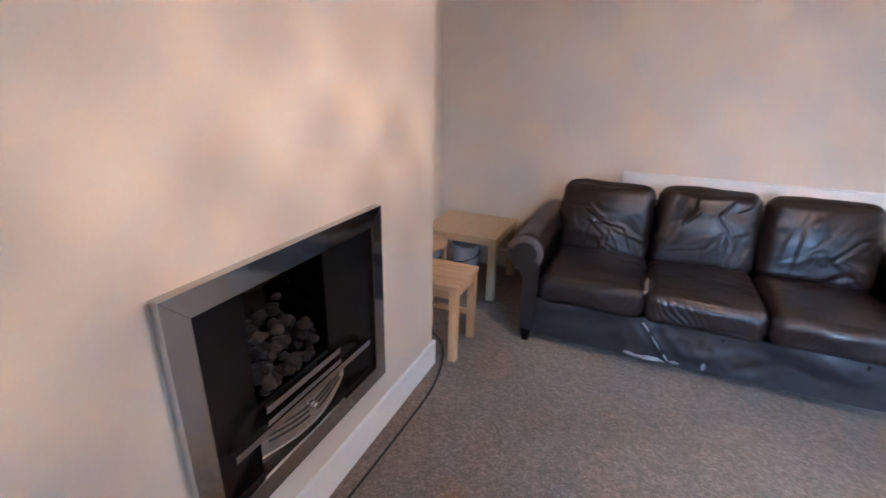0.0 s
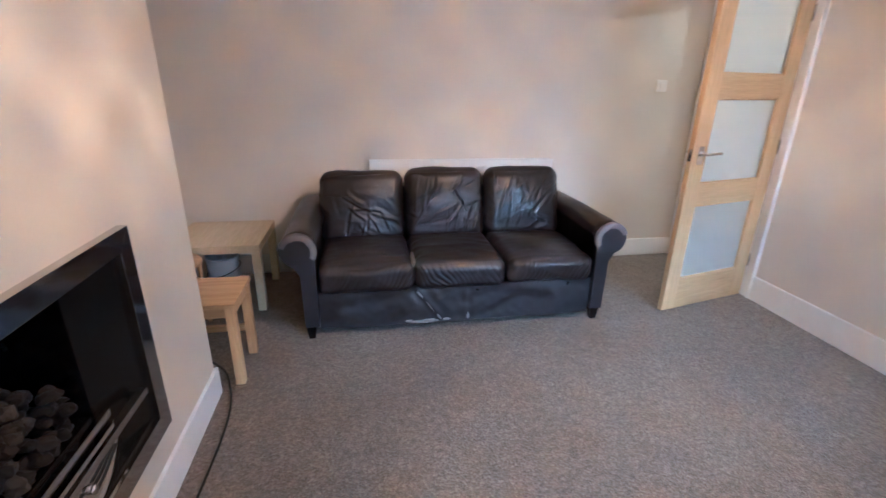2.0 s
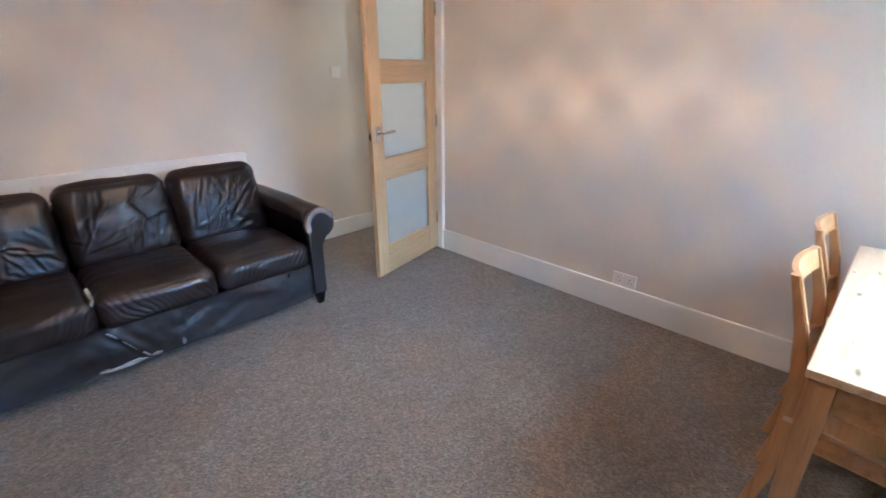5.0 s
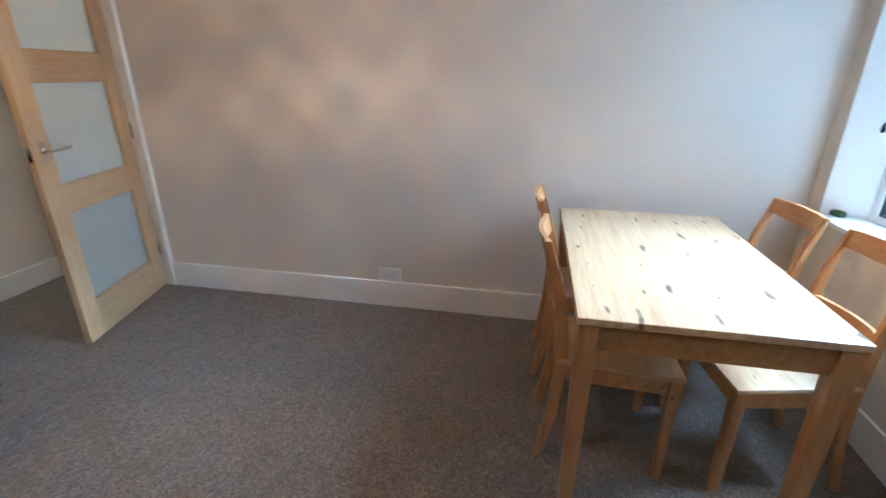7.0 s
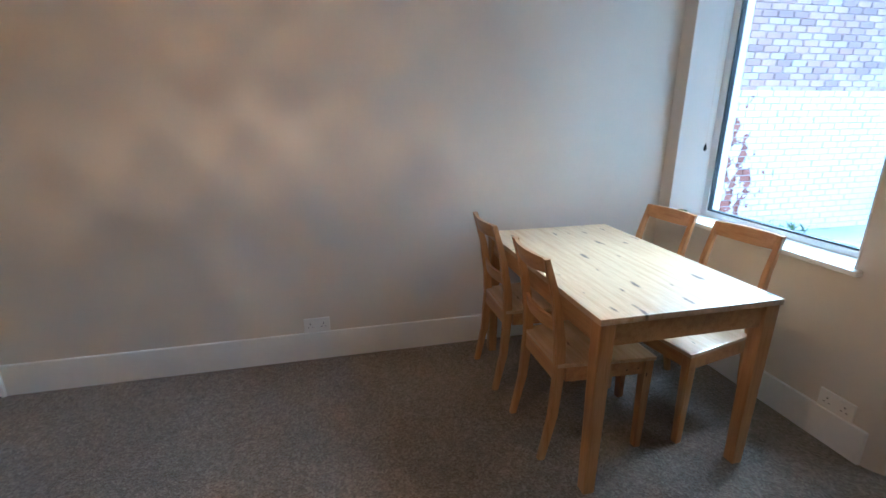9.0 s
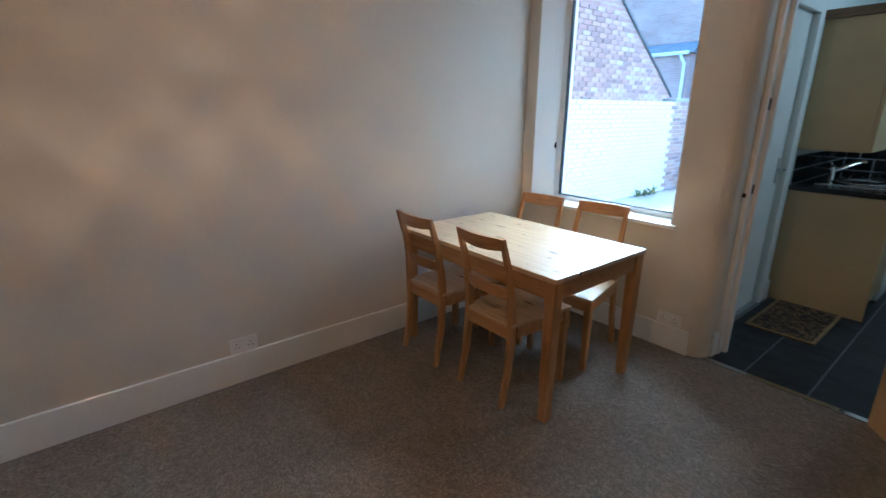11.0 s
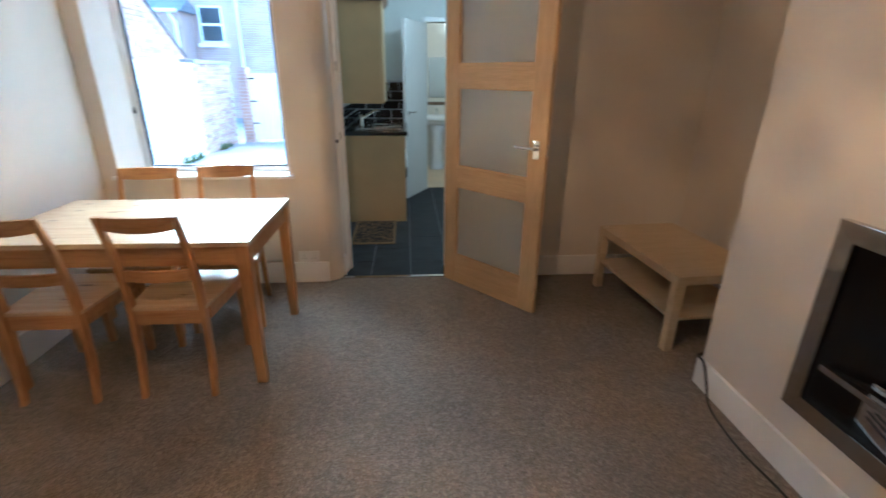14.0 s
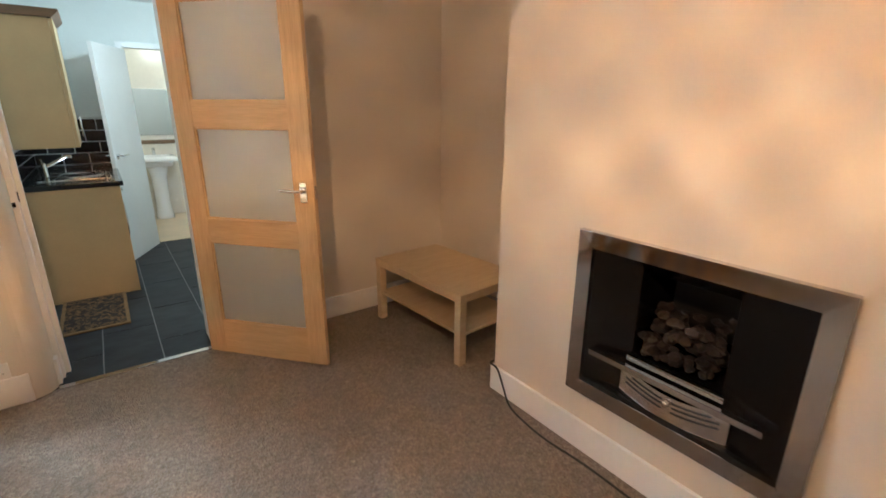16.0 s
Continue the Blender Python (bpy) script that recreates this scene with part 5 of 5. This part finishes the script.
def weeds():
    rng = random.Random(7)
    bm = bmesh.new()
    for k in range(260):
        y = -3.2 - 5.0 * rng.random()
        if noise.noise(Vector((0, y * 1.3, 0))) < 0.05:
            continue
        x = YX - 0.02 - 0.10 * rng.random()
        a, h = rng.uniform(0, 6.28), rng.uniform(0.05, 0.16)
        d = Vector((math.cos(a), math.sin(a), 0))
        p = Vector((x, y, YZ))
        s = d.cross(Vector((0, 0, 1))) * 0.014
        bm.faces.new([bm.verts.new(q) for q in (p - s, p + s, p + d * 0.05 + Vector((0, 0, h * 0.7)) + s, p + d * 0.1 + Vector((0, 0, h)))])
    w = mesh_object("weeds", bm, MOSS)
    tagged(w, "green weeds along the foot of the yard wall", "weeds", kind="stuff")


weeds()


# ---- pieces of walls and floors ----
def yard_wall():
    w = thing("yard_wall", "brick yard wall with flaking white paint", "wall", kind="structure")
    y0, y1, rows = 0.6, -8.45, 23
    part("core", box(YX + 0.008, y1, YZ, YX + 0.22, y0, YZ + rows * 0.075 - 0.01), MORTAR, w)
    part("coping", box(YX - 0.03, y1, YZ + rows * 0.075 - 0.008, YX + 0.232, -6.55, YZ + rows * 0.075 + 0.06, 0.012), CONCRETE, w, "grey concrete coping")

    def brick_mesh(name, mat):
        bm = box(-0.012, -0.1075, -0.0325, 0.02, 0.1075, 0.0325, 0.003, 1)
        me = bpy.data.meshes.new(name)
        bm.to_mesh(me)
        bm.free()
        me.materials.append(mat)
        return me

    painted, verts, faces, plain_v, plain_f = brick_mesh("painted_brick", PAINTED_BRICK), [], [], [], []
    base = [tuple(v.co) for v in painted.vertices]
    polys = [tuple(p.vertices) for p in painted.polygons]
    count, rng = 0, random.Random(2)
    for r in range(rows):
        z = YZ + 0.0375 + r * 0.075
        for k in range(41):
            y = y0 - 0.11 - 0.225 * k - (0.1125 if r % 2 else 0)
            if y < y1 + 0.1:
                continue
            x = YX + 0.002 + rng.uniform(-0.002, 0.003)
            whitewash = y > -6.55 + 0.15 * noise.noise(Vector((0, 0, z * 4)))
            if whitewash and -4.3 < y < -1.2 and count < 300:
                o = new("brick", painted)
                o.location, o.parent = (x, y, z), w
                count += 1
            else:
                vv, ff = (verts, faces) if whitewash else (plain_v, plain_f)
                n = len(vv)
                vv += [(a + x, b + y, c + z) for a, b, c in base]
                ff += [tuple(i + n for i in p) for p in polys]
    for name, vv, ff, mat in (("painted_bricks", verts, faces, PAINTED_BRICK), ("bare_bricks", plain_v, plain_f, RED_BRICK)):
        me = bpy.data.meshes.new(name)
        me.from_pydata(vv, [], ff)
        me.materials.append(mat)
        o = new(name, me)
        o.parent = w
        tagged(o, kind="stuff")


yard_wall()


def slate_floor():
    f = thing("kitchen_floor", "dark slate floor tiles with grey joints", "tiled floor", kind="structure")
    part("joints", box(KX0, KY1 - 0.05, -0.06, KX1, -0.062, -0.003), SLATE_GROUT, f)
    part("joints", box(1.147, -0.06, -0.06, 1.91, -0.0599, -0.02), SLATE_GROUT, f)
    w, h, j = 0.30, 0.60, 0.007
    for i in range(8):
        x0 = max(KX0, 1.11 + w * (i - 5) + j / 2)
        x1 = min(KX1, 1.11 + w * (i - 4) - j / 2)
        for k in range(6):
            a = -0.066 - h * k + (0.3 if i % 2 else 0.0)
            y1, y0 = min(-0.066, a - j / 2), max(KY1 - 0.04, a - h + j / 2)
            if y1 - y0 < 0.03 or x1 - x0 < 0.03:
                continue
            if y1 > -0.3 and (x1 < 1.147 or x0 > 1.88):
                y1 = -0.31
            if y1 - y0 > 0.03:
                part("tile", box(x0, y0, -0.01, x1, y1, 0.0, 0.0015, 1), SLATE, f)


slate_floor()


def metro_tiles():
    s = thing("splashback", "black glazed brick tiles with pale grout above the worktop", "splashback", kind="structure")
    part("grout", box(1.235, KY1 + 0.0005, 0.909, KX1 - 0.006, KY1 + 0.005, 1.36), GROUT, s)
    part("grout", box(KX1 - 0.005, KY1 + 0.006, 0.909, KX1 - 0.0005, -1.46, 1.185), GROUT, s)
    for r in range(4):
        z0, z1 = 0.914 + 0.108 * r, 0.914 + 0.108 * r + 0.100
        for k in range(5):
            x1 = KX1 - 0.012 - 0.208 * k + (0.104 if r % 2 else 0)
            x0, x1 = max(1.24, x1 - 0.2), min(x1, KX1 - 0.012)
            if x1 - x0 > 0.02:
                part("tile", box(x0, KY1 + 0.004, z0, x1, KY1 + 0.012, z1, 0.003, 1), BLACK_TILE, s)
        if z1 < 1.19:
            for k in range(8):
                y1 = -1.465 - 0.208 * k + (0.104 if r % 2 else 0)
                y0, y1 = max(KY1 + 0.014, y1 - 0.2), min(y1, -1.465)
                if y1 - y0 > 0.02:
                    part("tile", box(KX1 - 0.012, y0, z0, KX1 - 0.004, y1, z1, 0.003, 1), BLACK_TILE, s)


metro_tiles()
